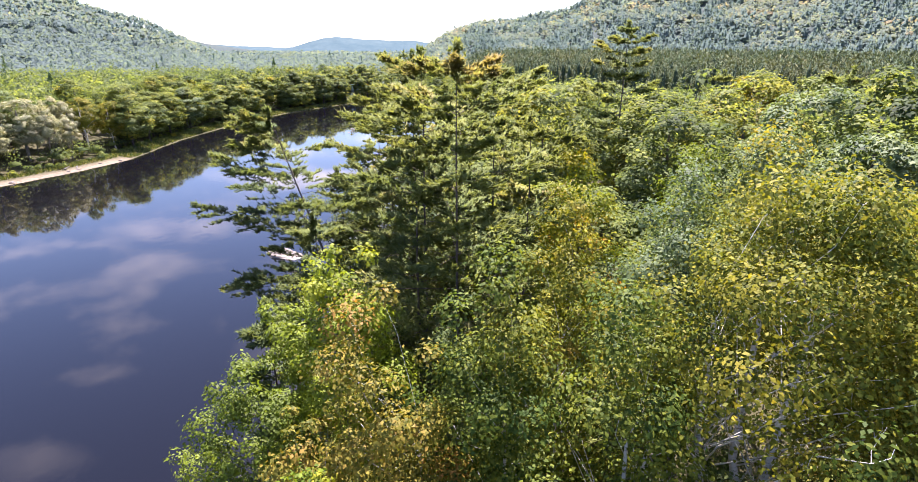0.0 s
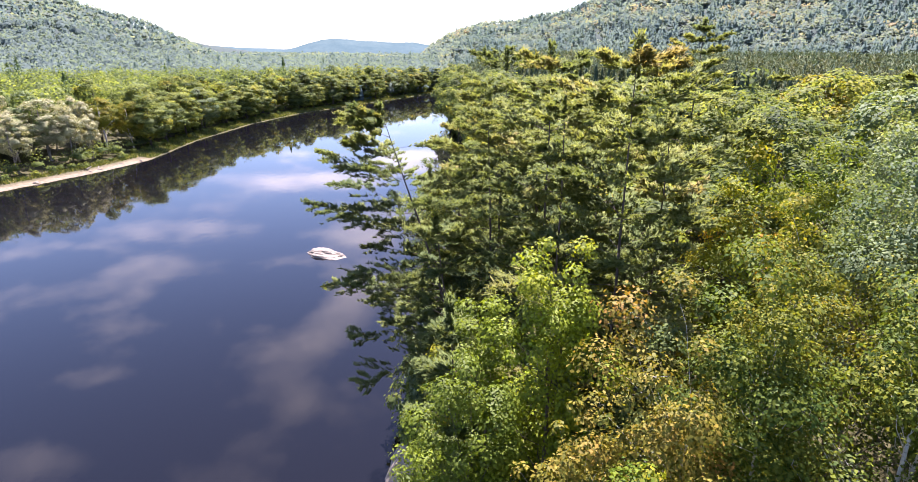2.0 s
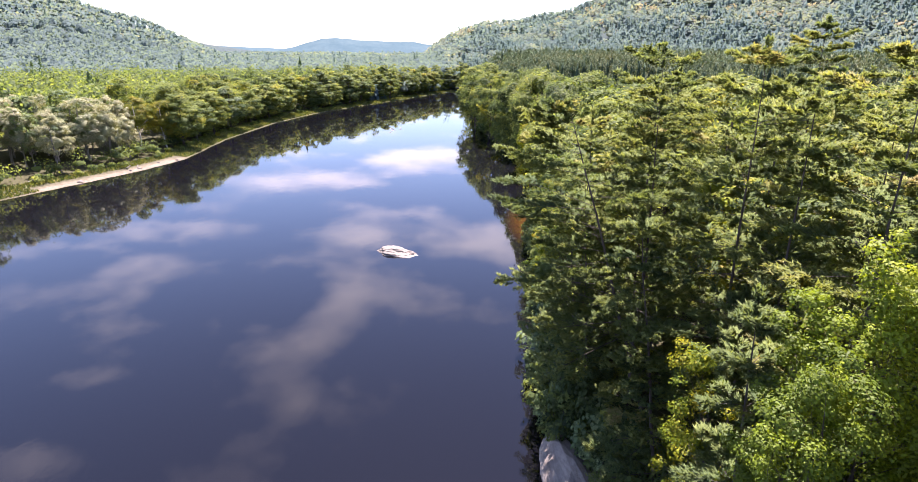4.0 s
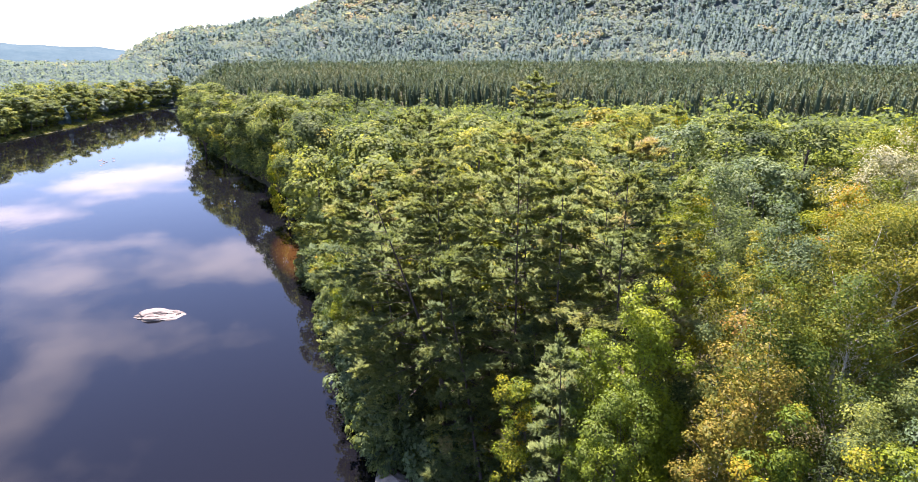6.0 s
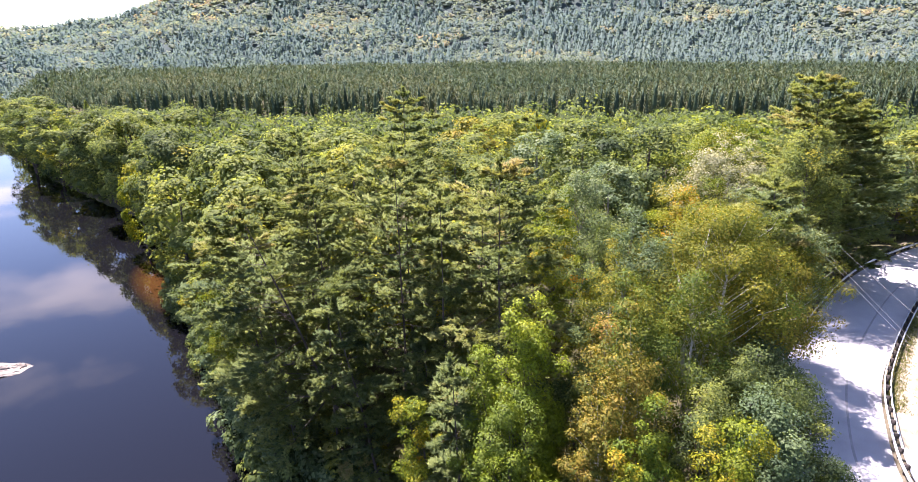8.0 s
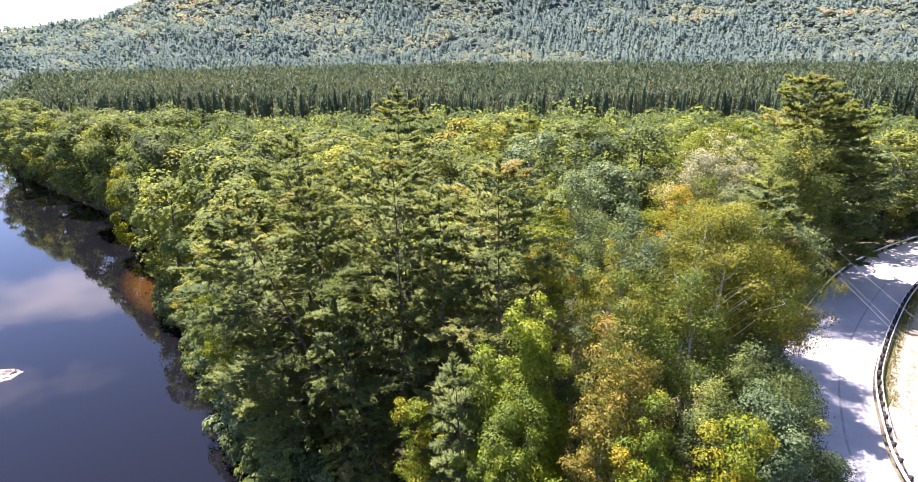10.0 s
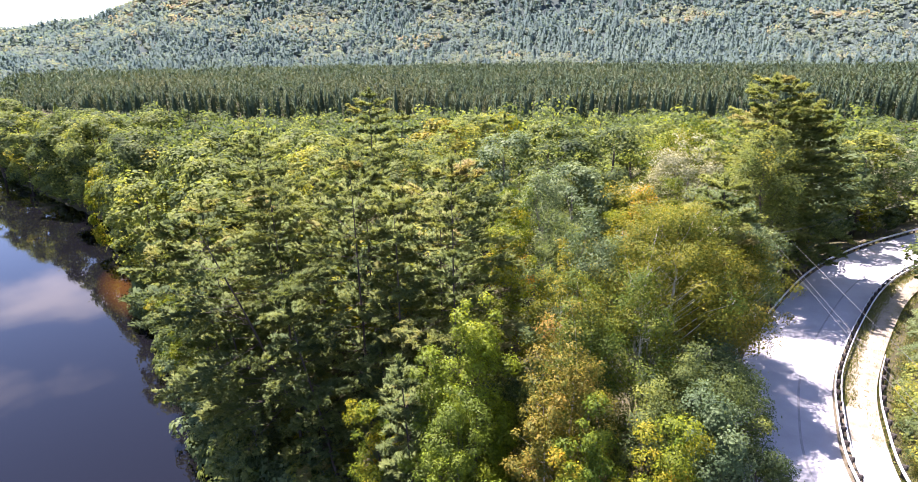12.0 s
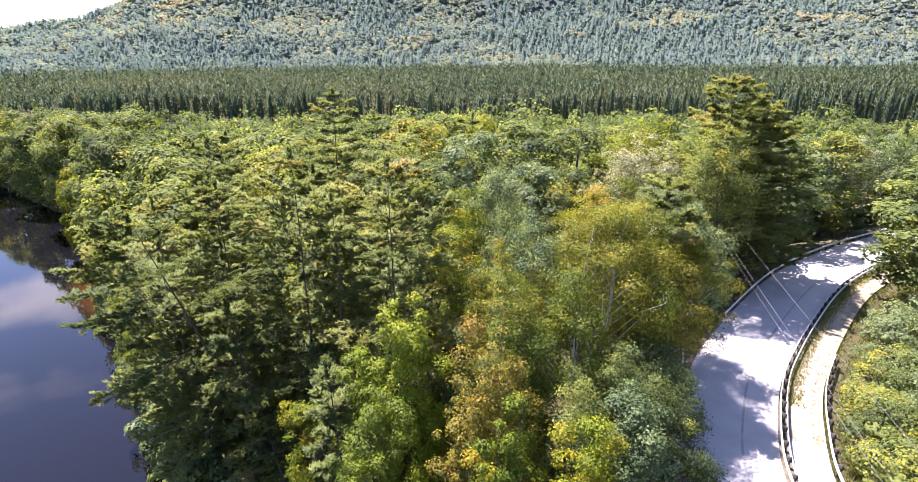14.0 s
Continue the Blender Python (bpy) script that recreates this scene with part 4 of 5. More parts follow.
    x, y = scatter(rng, -1500, -150, 500, 1780, 17.0, west_hill)
    con = 0.8 * patchy(x, y, 110) + rng.normal(0, 0.35, len(x)) > 0.0
    pos = np.c_[x, y, ground(x, y) - 0.5]
    hb = rng.uniform(8.5, 12.5, len(x))
    tint = np.clip(0.36 + 0.2 * bumps(x * 2, y * 2) + rng.normal(0, 0.12, len(x)), 0, 0.9)
    # The west hill's crowns have the same haze in their colour.
    stand("west_hill_wood", "dome", pos[~con], hb[~con], np.full((~con).sum(), 8.0), tint[~con], 8, 5.5, HAZE_LEAF, "broadleaf wood on a hill over the river", 61, 0.1, sky=1.2)
    stand("west_hill_conifers", "tier", pos[con], hb[con] * 1.2, np.full(con.sum(), 6.0), tint[con], 9, 6.5, HAZE_NEEDLE, "conifers on a hill over the river", 62, 0.05, sky=1.0)


far_woods()

# ---- the near bank: trees set one by one ----


def foot(x, y):
    return float(ground_near_road(np.array([x]), np.array([y]))[0]) - 0.15


BARKS = {"LEAF": BARK, "FRESH": BARK, "LIME": BARK, "GREY": BARK_PALE, "BIRCH": BIRCH, "BROWN": BIRCH, "GOLD": BARK, "PINK": BARK_PALE}
CROWNS = {"LEAF": LEAF, "FRESH": LEAF_LIME, "LIME": LEAF_LIME, "GREY": LEAF_GREY, "BIRCH": LEAF_BIRCH, "BROWN": LEAF_BROWN, "GOLD": LEAF_GOLD, "PINK": LEAF_PINK}
TELL = {
    "LEAF": ("broadleaf_tree", "broadleaf tree in full green leaf"),
    "FRESH": ("broadleaf_tree", "young broadleaf tree in fresh green leaf"),
    "LIME": ("maple_tree", "maple in bright yellow-green leaf"),
    "GREY": ("silver_leaved_tree", "broadleaf tree with grey-green silvery leaves"),
    "BIRCH": ("birch_tree", "white-barked birch with yellow-green leaves"),
    "BROWN": ("birch_tree", "birch with leaves turning rusty brown"),
    "GOLD": ("maple_tree", "young maple with leaves turning gold and orange"),
    "PINK": ("thinning_tree", "tree with thin faded pinkish-brown foliage"),
}
taken = []


def lone(kind, x, y, top, radius, tint=0.45, seed=1, low=0.35, leaf=0.15, count=9000, label="", **more):
    root = max(x, float(bank_near(y)) + 1.2)      # those over the water lean out from the bank
    z = foot(root, y)
    if root > x:
        more["lean"] = (x - root, 0)
    meshes = broadleaf(seed, top - z, radius, low=low, leaf=leaf, count=count, tint=tint, **more)
    name, tell = TELL[kind]
    taken.append((x, y, radius * 0.8))
    return plant(name, meshes, (BARKS[kind], CROWNS[kind]), (root, y, z), label or tell, "tree", "trees on the near bank")


def lone_pine(x, y, top, radius, label, tint=0.45, seed=1, material=None, lean=(0, 0), **more):
    z = foot(x - lean[0], y - lean[1])
    meshes = pine(seed, top - z, radius, tint=tint, lean=lean, **more)
    taken.append((x, y, radius * 0.6))
    return plant("pine_tree", meshes, (BARK, material or NEEDLE), (x - lean[0], y - lean[1], z), label, "tree", "pines on the near bank")


# pines
lone_pine(5.1, 29.4, 37.3, 7.4, "tall white pine with browning tips above the river", 0.50, 101, brown=0.2, limbs=102, tufts=162)
lone_pine(2.4, 39.2, 37.1, 6.8, "tall white pine with open flat limbs", 0.48, 102, brown=0.2, limbs=93, tufts=144)
lone_pine(2.7, 33.6, 35.0, 4.2, "slender white pine among taller pines", 0.50, 103, limbs=83, tufts=107)
lone_pine(-0.3, 53.4, 36.9, 6.8, "white pine with layered limbs by the bank", 0.46, 104, brown=0.2, limbs=88, tufts=144)
lone_pine(-1.4, 48.0, 34.0, 7.2, "broad white pine with layered limbs by the bank", 0.50, 105, limbs=88, tufts=150)
lone_pine(-9.6, 43.8, 33.0, 8.5, "white pine leaning out over the water", 0.46, 106, lean=(-9.5, 0.6), limbs=60, tufts=250, brown=0.3, low=0.36, twist=3.14, layers=2, droop=0.06, trunk=0.2)
lone_pine(22.4, 68.1, 40.1, 8.6, "dense dark conical pine above the broadleaf wood", 0.34, 107, limbs=110, tufts=150, shape=0.6, layers=5, low=0.15)
lone_pine(50.9, 25.1, 41.5, 8.2, "large white pine beside the road", 0.56, 108, limbs=150, tufts=150, blade=0.46, width=0.12, low=0.12)
lone_pine(56.5, 23.5, 38.3, 8.2, "large dark white pine beside the road", 0.50, 109, limbs=160, tufts=150, blade=0.46, width=0.12, low=0.06)
lone_pine(24.0, 18.2, 34.8, 3.8, "bright feathery young pine at the roadside", 0.62, 110, limbs=77, tufts=126, low=0.2)
lone_pine(-3.0, 24.6, 26.3, 3.0, "young blue-green pine under taller trees", 0.40, 111, limbs=72, tufts=107, low=0.15)
lone_pine(-4.6, 37.4, 26.5, 4.6, "shaded pine hanging over the river bank", 0.36, 112, lean=(-3.4, 0.4), limbs=83, tufts=137, low=0.10, droop=0.25)
lone_pine(-6.6, 50.5, 27.2, 4.6, "dark drooping pine on the river bank", 0.34, 113, lean=(-1.8, 0.0), limbs=78, tufts=130, low=0.10, droop=0.2)
lone_pine(-4.0, 60.0, 30.8, 5.0, "pine on the river bank with pale tips", 0.48, 114, limbs=78, tufts=114, low=0.15, droop=0.1)
lone_pine(7.5, 46.0, 34.6, 4.4, "white pine inside the bank wood", 0.48, 115, limbs=77, tufts=107, blade=0.46, width=0.16)
lone_pine(9.0, 36.5, 33.5, 4.0, "white pine inside the bank wood", 0.50, 116, limbs=77, tufts=107)
lone_pine(0.8, 32.8, 22.9, 3.6, "dark young pine at the foot of the bank", 0.32, 117, limbs=72, tufts=114, low=0.08, droop=0.15)
lone_pine(10.5, 78.0, 34.6, 5.0, "pine above the river wood", 0.45, 118, limbs=72, tufts=89, blade=0.5, width=0.18, per=3)

# the bright maple and its neighbours
lone("LIME", 0.5, 22.2, 29.7, 2.8, 0.60, 201, low=0.30, leaf=0.18, count=15000, lobes=40, label="slim maple in bright yellow-green leaf")
lone("FRESH", -2.6, 20.3, 25.9, 2.5, 0.08, 202, low=0.25, leaf=0.16, count=11000, lobes=32, label="young broadleaf tree with glossy light green leaves")
lone("LIME", -2.0, 23.2, 26.7, 2.0, 0.30, 203, low=0.2, leaf=0.16, count=8000, lobes=24)
lone("FRESH", -5.0, 18.6, 22.8, 2.4, 0.18, 204, low=0.2, leaf=0.16, count=9000, lobes=28, label="young tree with narrow shiny leaves at the bank", aspect=0.4)
lone("BROWN", 3.2, 16.8, 30.6, 2.9, 0.46, 205, low=0.35, leaf=0.162, count=10455, lobes=36, trunk=0.14)
lone("BROWN", 0.8, 16.2, 27.0, 1.9, 0.40, 206, low=0.4, leaf=0.162, count=4792, lobes=24, trunk=0.12)
lone("BIRCH", 6.7, 17.8, 30.4, 3.1, 0.30, 207, low=0.3, leaf=0.162, count=11556, lobes=40, trunk=0.13)
lone("BIRCH", 10.2, 16.8, 30.6, 3.5, 0.34, 208, low=0.3, leaf=0.162, count=12106, lobes=42, trunk=0.15, stems=2)
lone("BIRCH", 16.2, 18.6, 33.8, 5.4, 0.36, 209, low=0.50, leaf=0.162, count=26006, lobes=70, trunk=0.24, stems=3, lobe_size=0.27, label="many-stemmed white birch with golden leaves")
lone("BIRCH", 20.9, 19.0, 33.0, 4.7, 0.42, 210, low=0.3, leaf=0.162, count=17376, lobes=56, trunk=0.13, stems=2, lobe_size=0.28)
lone("BROWN", 20.6, 16.4, 29.6, 4.2, 0.30, 211, low=0.2, leaf=0.15, count=20000, lobes=54, trunk=0.12, stems=2)
lone("GREY", 14.2, 23.4, 32.5, 3.6, 0.40, 212, low=0.3, leaf=0.17, count=14000, lobes=40)
lone("BIRCH", 9.8, 22.4, 31.5, 2.6, 0.42, 213, low=0.3, leaf=0.162, count=9785, lobes=36, trunk=0.13)
lone("GOLD", 10.8, 28.6, 32.4, 2.8, 0.45, 214, low=0.35, leaf=0.18, count=10000, lobes=32, label="maple turning bright yellow")
lone("GOLD", 1.8, 13.4, 26.6, 2.3, 0.32, 215, low=0.25, leaf=0.15, count=12000, lobes=32, patch=0.12)
lone("GOLD", 3.6, 9.4, 26.5, 2.4, 0.30, 216, low=0.2, leaf=0.15, count=12000, lobes=32, patch=0.15)
lone("GOLD", -1.4, 12.6, 24.6, 1.9, 0.34, 217, low=0.2, leaf=0.15, count=8000, lobes=26, patch=0.3)
lone("LEAF", 6.6, 12.6, 26.0, 2.8, 0.42, 218, low=0.2, leaf=0.15, count=13000, lobes=36)
lone("GREY", 7.8, 9.8, 25.3, 2.7, 0.26, 219, low=0.2, leaf=0.17, count=12000, lobes=34)
lone("LEAF", 10.5, 11.8, 26.8, 3.0, 0.40, 220, low=0.2, leaf=0.15, count=14000, lobes=40)
lone("LEAF", 10.4, 7.8, 21.9, 2.4, 0.36, 242, low=0.1, leaf=0.16, count=8000, lobes=28)
lone("LEAF", 13.8, 12.2, 24.6, 3.2, 0.42, 221, low=0.15, leaf=0.16, count=14000, lobes=40)
lone("GREY", 16.6, 14.0, 24.2, 2.8, 0.28, 241, low=0.1, leaf=0.17, count=10000, lobes=32)
lone("LEAF", 4.4, 25.0, 23.3, 3.0, 0.30, 243, low=0.1, leaf=0.19, count=8000, lobes=30)
lone("LEAF", 7.6, 20.0, 22.3, 2.8, 0.34, 244, low=0.1, leaf=0.18, count=8000, lobes=30)
lone("GREY", 23.2, 17.8, 22.6, 2.6, 0.5, 245, low=0.05, leaf=0.18, count=8000, lobes=30)
lone("BIRCH", 24.6, 15.8, 29.6, 3.2, 0.40, 248, low=0.35, leaf=0.162, count=9645, lobes=42, trunk=0.12, label="birch with olive-gold leaves leaning over the road edge")
lone("BIRCH", 26.6, 19.8, 28.2, 3.2, 0.45, 246, low=0.2, leaf=0.17, count=12000, lobes=40, stems=2)
lone("LEAF", 5.5, 21.5, 26.3, 2.8, 0.36, 222, low=0.2, leaf=0.17, count=10000, lobes=32)
lone("FRESH", -6.2, 17.4, 21.0, 2.5, 0.22, 240, low=0.2, leaf=0.16, count=11000, lobes=34, label="young tree with narrow shiny leaves at the bank", aspect=0.4)
lone("FRESH", -3.6, 15.0, 22.2, 2.4, 0.20, 223, low=0.15, leaf=0.16, count=9000, lobes=28)
lone("LEAF", 2.0, 26.5, 24.3, 2.8, 0.30, 224, low=0.15, leaf=0.18, count=8000, lobes=28)
lone("GOLD", -4.0, 28.5, 20.9, 2.4, 0.26, 225, low=0.15, leaf=0.18, count=7000, lobes=26, patch=0.12)
lone("LEAF", -6.8, 56.0, 24.8, 3.2, 0.44, 226, low=0.12, leaf=0.2, count=8000, lobes=30)
lone("GOLD", -7.6, 63.0, 25.4, 3.0, 0.36, 227, low=0.12, leaf=0.2, count=8000, lobes=30, label="tree on the bank with orange-tinged crown")
lone("PINK", 39.2, 29.8, 35.6, 4.8, 0.5, 228, low=0.4, leaf=0.22, count=9000, lobes=60, lobe_size=0.25, stems=3)
lone("LEAF", 44.8, 22.8, 36.1, 4.6, 0.55, 229, low=0.3, leaf=0.24, count=9000, lobes=44)
lone("GOLD", 28.8, 27.8, 31.2, 3.2, 0.45, 230, low=0.35, leaf=0.2, count=8000, lobes=36, patch=0.3)
lone("GREY", 24.4, 37.4, 32.3, 4.2, 0.5, 231, low=0.3, leaf=0.22, count=9000, lobes=44)
lone("GOLD", 19.4, 37.0, 31.3, 3.2, 0.30, 232, low=0.3, leaf=0.2, count=7000, lobes=36)
lone("GREY", 31.5, 22.5, 31.5, 3.6, 0.55, 233, low=0.3, leaf=0.2, count=9000, lobes=40)
lone("BIRCH", 33.8, 27.4, 31.4, 3.2, 0.35, 234, low=0.3, leaf=0.2, count=8000, lobes=36)
lone("GREY", 30.2, 18.8, 31.8, 3.4, 0.6, 235, low=0.25, leaf=0.2, count=9000, lobes=36)
lone("LEAF", 16.8, 28.6, 30.4, 3.4, 0.46, 236, low=0.3, leaf=0.2, count=8000, lobes=36)

# great trees that overhang the cove
for _x, _y, _top, _r, _t, _seed in ((7.0, 140, 30.5, 10.5, 0.44, 261), (3.5, 178, 31.5, 10.5, 0.42, 262), (0.5, 214, 31.0, 11.0, 0.40, 263), (12.0, 118, 29.5, 9.0, 0.48, 264), (19.0, 104, 31.0, 8.5, 0.50, 265), (7.0, 92, 30.5, 7.5, 0.46, 266)):
    lone("LEAF", _x, _y, _top, _r, _t, _seed, low=0.02, leaf=0.66, count=15000, lobes=60, trunk=0.34, lobe_size=0.30, fine=False, label="great broadleaf tree overhanging the dark cove")
lone("GOLD", 44.0, 33.0, 36.0, 4.0, 0.40, 267, low=0.3, leaf=0.24, count=7000, lobes=40, label="broadleaf tree with yellowing leaves by the road wood")
lone("GREY", 90, 26, 30.5, 5.0, 0.55, 269, low=0.15, leaf=0.36, count=6000, lobes=40)
lone("PINK", 99, 24, 29.5, 4.6, 0.45, 270, low=0.2, leaf=0.34, count=5000, lobes=40)
lone("GREY", 108, 20, 29.0, 5.0, 0.45, 271, low=0.1, leaf=0.36, count=6000, lobes=40)
lone("LEAF", 75.0, 9.0, 22.8, 3.4, 0.52, 268, low=0.10, leaf=0.24, count=7000, lobes=40, label="broadleaf tree leaning over the road's outer rail")

# broadleaf copies: one build a kind and size, then set out
LOD = {}


def copies(key, n, make):
    LOD[key] = [make(k) for k in range(n)]


copies("near", 5, lambda k: broadleaf(400 + k, 20.0, 4.6, low=0.2, lobes=46, leaf=0.33, count=9000, tint=0.50, fine=False, trunk=0.24, lobe_size=0.30))
copies("mid", 5, lambda k: broadleaf(420 + k, 20.0, 4.6, low=0.10, lobes=40, leaf=0.43, count=5600, tint=0.50, fine=False, trunk=0.26, lobe_size=0.32))
copies("far", 4, lambda k: broadleaf(440 + k, 20.0, 4.8, low=0.06, lobes=30, leaf=0.72, count=2200, tint=0.50, fine=False, trunk=0.28, lobe_size=0.34, aspect=0.75))
copies("pine_mid", 3, lambda k: pine(460 + k, 24.0, 4.6, low=0.2, limbs=54, tufts=70, blade=0.60, width=0.17, per=4, fine=False))
copies("bush", 4, lambda k: broadleaf(480 + k, 3.0, 1.7, low=0.0, lobes=13, leaf=0.24, count=900, tint=0.36, fine=False, trunk=0.06, lobe_size=0.36))
copies("slope_bush", 4, lambda k: broadleaf(490 + k, 3.0, 1.7, low=0.0, lobes=22, leaf=0.15, count=1400, tint=0.62, fine=False, trunk=0.06, lobe_size=0.32))
MASTER = {}


def set_copy(key, k, kind, place, turn, scale, group, category="tree", label=""):
    """Places one more tree of a built kind."""
    tag = (key, k, kind, category, label, group)
    if kind == "PINE":
        name, tell, mats = "pine_tree", label or "white pine among broadleaf trees", (BARK, NEEDLE)
    else:
        (name, tell), mats = TELL[kind], (BARKS[kind], CROWNS[kind])
        tell = label or tell
    if category == "shrub":
        name = "shrub"
    s = scale if np.isscalar(scale) is False else (scale,) * 3
    m = Matrix.LocRotScale(place, Euler((0, 0, turn)), s)
    if tag not in MASTER:
        MASTER[tag] = plant(name, LOD[key][k], mats, place, tell, category, group, turn, s)
        return MASTER[tag]
    ob = copy_thing(MASTER[tag], Matrix.LocRotScale(place, Euler((0, 0, turn)), None))
    ob.scale = s
    return ob


def big_crowns():
    """Wide old broadleaf trees along the cove."""
    rng = np.random.default_rng(76)
    for x, y, top, w, kind in ((-1.0, 147, 24.0, 0.95, "GOLD"), (6.2, 187, 33.2, 2.25, "LEAF"), (19.7, 184, 31.9, 2.12, "LEAF"), (7.3, 101, 30.6, 2.00, "LEAF"), (17, 122, 30.3, 2.00, "LEAF"), (8, 160, 28.7, 1.88, "LEAF"), (1, 208, 29.4, 2.00, "LEAF"), (-5, 238, 29.3, 2.00, "LEAF"), (-10, 272, 32.3, 2.25, "LEAF"), (9, 134, 26.8, 1.75, "LEAF"), (3, 84, 28.2, 1.75, "LEAF"), (-14, 310, 30.3, 2.00, "LEAF"), (0, 112, 25.5, 1.56, "LEAF"), (-9, 255, 29.5, 2.00, "LEAF"), (-15, 290, 30.0, 2.00, "LEAF"), (-17, 330, 29.6, 1.88, "LEAF"), (12.7, 67.4, 34.5, 1.43, "LEAF"), (34.4, 65, 35.5, 1.54, "LEAF"), (36.2, 54.6, 35.1, 1.3, "GREY"), (39, 46.5, 36.4, 1.49, "LEAF"), (46, 42.5, 36.4, 1.54, "LEAF"), (25.2, 61.5, 34.0, 1.38, "LEAF"), (24.9, 51.5, 32.9, 1.43, "LEAF"), (57, 38, 35.0, 1.54, "LEAF"), (33, 40, 33.0, 1.1, "GREY"), (64, 30, 33.4, 1.43, "LEAF"), (74, 26, 33.3, 1.3, "GREY"), (86, 24, 32.3, 1.43, "LEAF")):
        z = foot(x, y)
        key = "near" if y < 70 and x < 50 else "mid"
        set_copy(key, int(rng.integers(5)), kind, (x, y, z), rng.uniform(0, 6.28), (w, w, (top - z) / 20), "trees on the near bank", label="wide old broadleaf tree with a rounded crown" if kind == "LEAF" else "")
        taken.append((x, y, 4.4 * w))


big_crowns()


def fill_near():
    rng = np.random.default_rng(77)
    spots = list(taken)
    beyond = []

    def free(x, y, r):
        return all(math.hypot(x - a, y - b) > 0.75 * (r + c) for a, b, c in spots)

    def go(x0, x1, y0, y1, step, keep):
        X, Y = scatter(rng, x0, x1, y0, y1, step, lambda x, y: np.ones(len(x), bool))
        g = road_gap(X, Y)
        dn = X - bank_near(Y)
        az, r = polar(X, Y)
        ok = (g > 7.0) & (dn > np.where(Y > 60, 0.8, 2.5)) & keep(X, Y, r, az)
        for x, y in zip(X[ok], Y[ok]):
            d = math.hypot(x + 15, y)
            rad = 5.7
            if not free(x, y, rad):
                continue
            spots.append((x, y, rad))
            z = foot(x, y)
            dn = x - float(bank_near(y))
            az, r = polar(x, y)
            canopy = 32.0 - 6.0 * (1 - float(smooth(2, 14, dn)))
            canopy = min(canopy, 43.0 - 0.102 * r + 5.0 * (1 - float(smooth(6, 16, az))) * float(smooth(90, 130, r)))
            canopy += 0.014 * (y - 1.5)
            if x < 15 and y < 66:
                canopy -= 4.5
            canopy += 1.4 * float(bumps(x * 9, y * 9)) + rng.normal(0, 1.7)
            key = "near" if d < 58 else "mid"
            c = rng.random()
            warm = 0.5 + 0.5 * float(bumps(x * 5 + 30, y * 5))
            kind = "LEAF" if c < 0.70 else "GREY" if c < 0.80 else "GOLD" if c < 0.80 + 0.08 * warm else "BIRCH" if c < 0.95 else "PINE"
            if y > 90 and kind in ("GREY", "BIRCH"):
                kind = "LEAF"
            if d > 108:
                beyond.append((x, y, z, canopy - z, kind))
                continue
            if kind == "PINE":
                k = int(rng.integers(3))
                s = (canopy + 2.5 - z) / 24.0
                set_copy("pine_mid", k, "PINE", (x, y, z), rng.uniform(0, 6.28), (s * 0.95, s * 0.95, s), "pines on the near bank")
            else:
                k = int(rng.integers(5))
                s = (canopy - z) / 20.0
                w = rng.uniform(1.25, 1.75)
                set_copy(key, k, kind, (x, y, z), rng.uniform(0, 6.28), (w, w, s), "trees on the near bank")

    go(-30, 120, 4, 90, 4.4, lambda x, y, r, az: (y > 14) & (y > x * 0.12 + 6))
    go(-40, 230, 60, 340, 5.6, lambda x, y, r, az: (y > 88) & (r < plantation_front(az) - 3))
    go(95, 240, -40, 95, 5.6, lambda x, y, r, az: (r < plantation_front(az) - 3) & (y > x * 0.1))
    # wood along the far reach of the near bank, ahead of the planted stand
    go(-40, 110, 280, 560, 6.4, lambda x, y, r, az: (x < bank_near(y) + 26) & (r > 280))
    # south side of the road
    go(64, 150, -45, 14, 6.0, lambda x, y, r, az: y < ROAD_LINE[0, 1] + 200)
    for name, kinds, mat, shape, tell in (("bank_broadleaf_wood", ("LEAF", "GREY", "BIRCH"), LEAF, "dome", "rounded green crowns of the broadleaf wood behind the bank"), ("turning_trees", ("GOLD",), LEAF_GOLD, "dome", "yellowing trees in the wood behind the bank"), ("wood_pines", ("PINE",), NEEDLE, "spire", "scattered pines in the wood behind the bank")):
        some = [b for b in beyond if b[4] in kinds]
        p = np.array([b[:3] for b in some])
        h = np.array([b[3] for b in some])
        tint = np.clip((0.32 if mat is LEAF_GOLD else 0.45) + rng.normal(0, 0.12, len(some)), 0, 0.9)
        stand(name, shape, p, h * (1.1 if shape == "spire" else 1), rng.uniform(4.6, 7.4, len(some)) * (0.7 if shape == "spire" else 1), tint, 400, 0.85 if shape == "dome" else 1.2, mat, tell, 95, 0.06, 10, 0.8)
    # low growth at the water's edge further up the bank
    y = rng.uniform(114, 510, 260)
    x = bank_near(y) + rng.uniform(-0.8, 6.0, 260)
    stand("bank_shrubs", "dome", np.c_[x, y, ground(x, y) - 0.2], rng.uniform(4, 9, 260), rng.uniform(2.0, 3.4, 260), np.clip(rng.normal(0.4, 0.12, 260), 0, 0.9), 60, 0.8, LEAF, "low leafy growth along the water's edge", 96, 0.0, 6, 0.9)
    wood = Mesh()
    for b in beyond:
        wood.tube([(b[0], b[1], b[2] - 0.3), (b[0], b[1], b[2] + b[3] * 0.75)], [0.2, 0.07], 4)
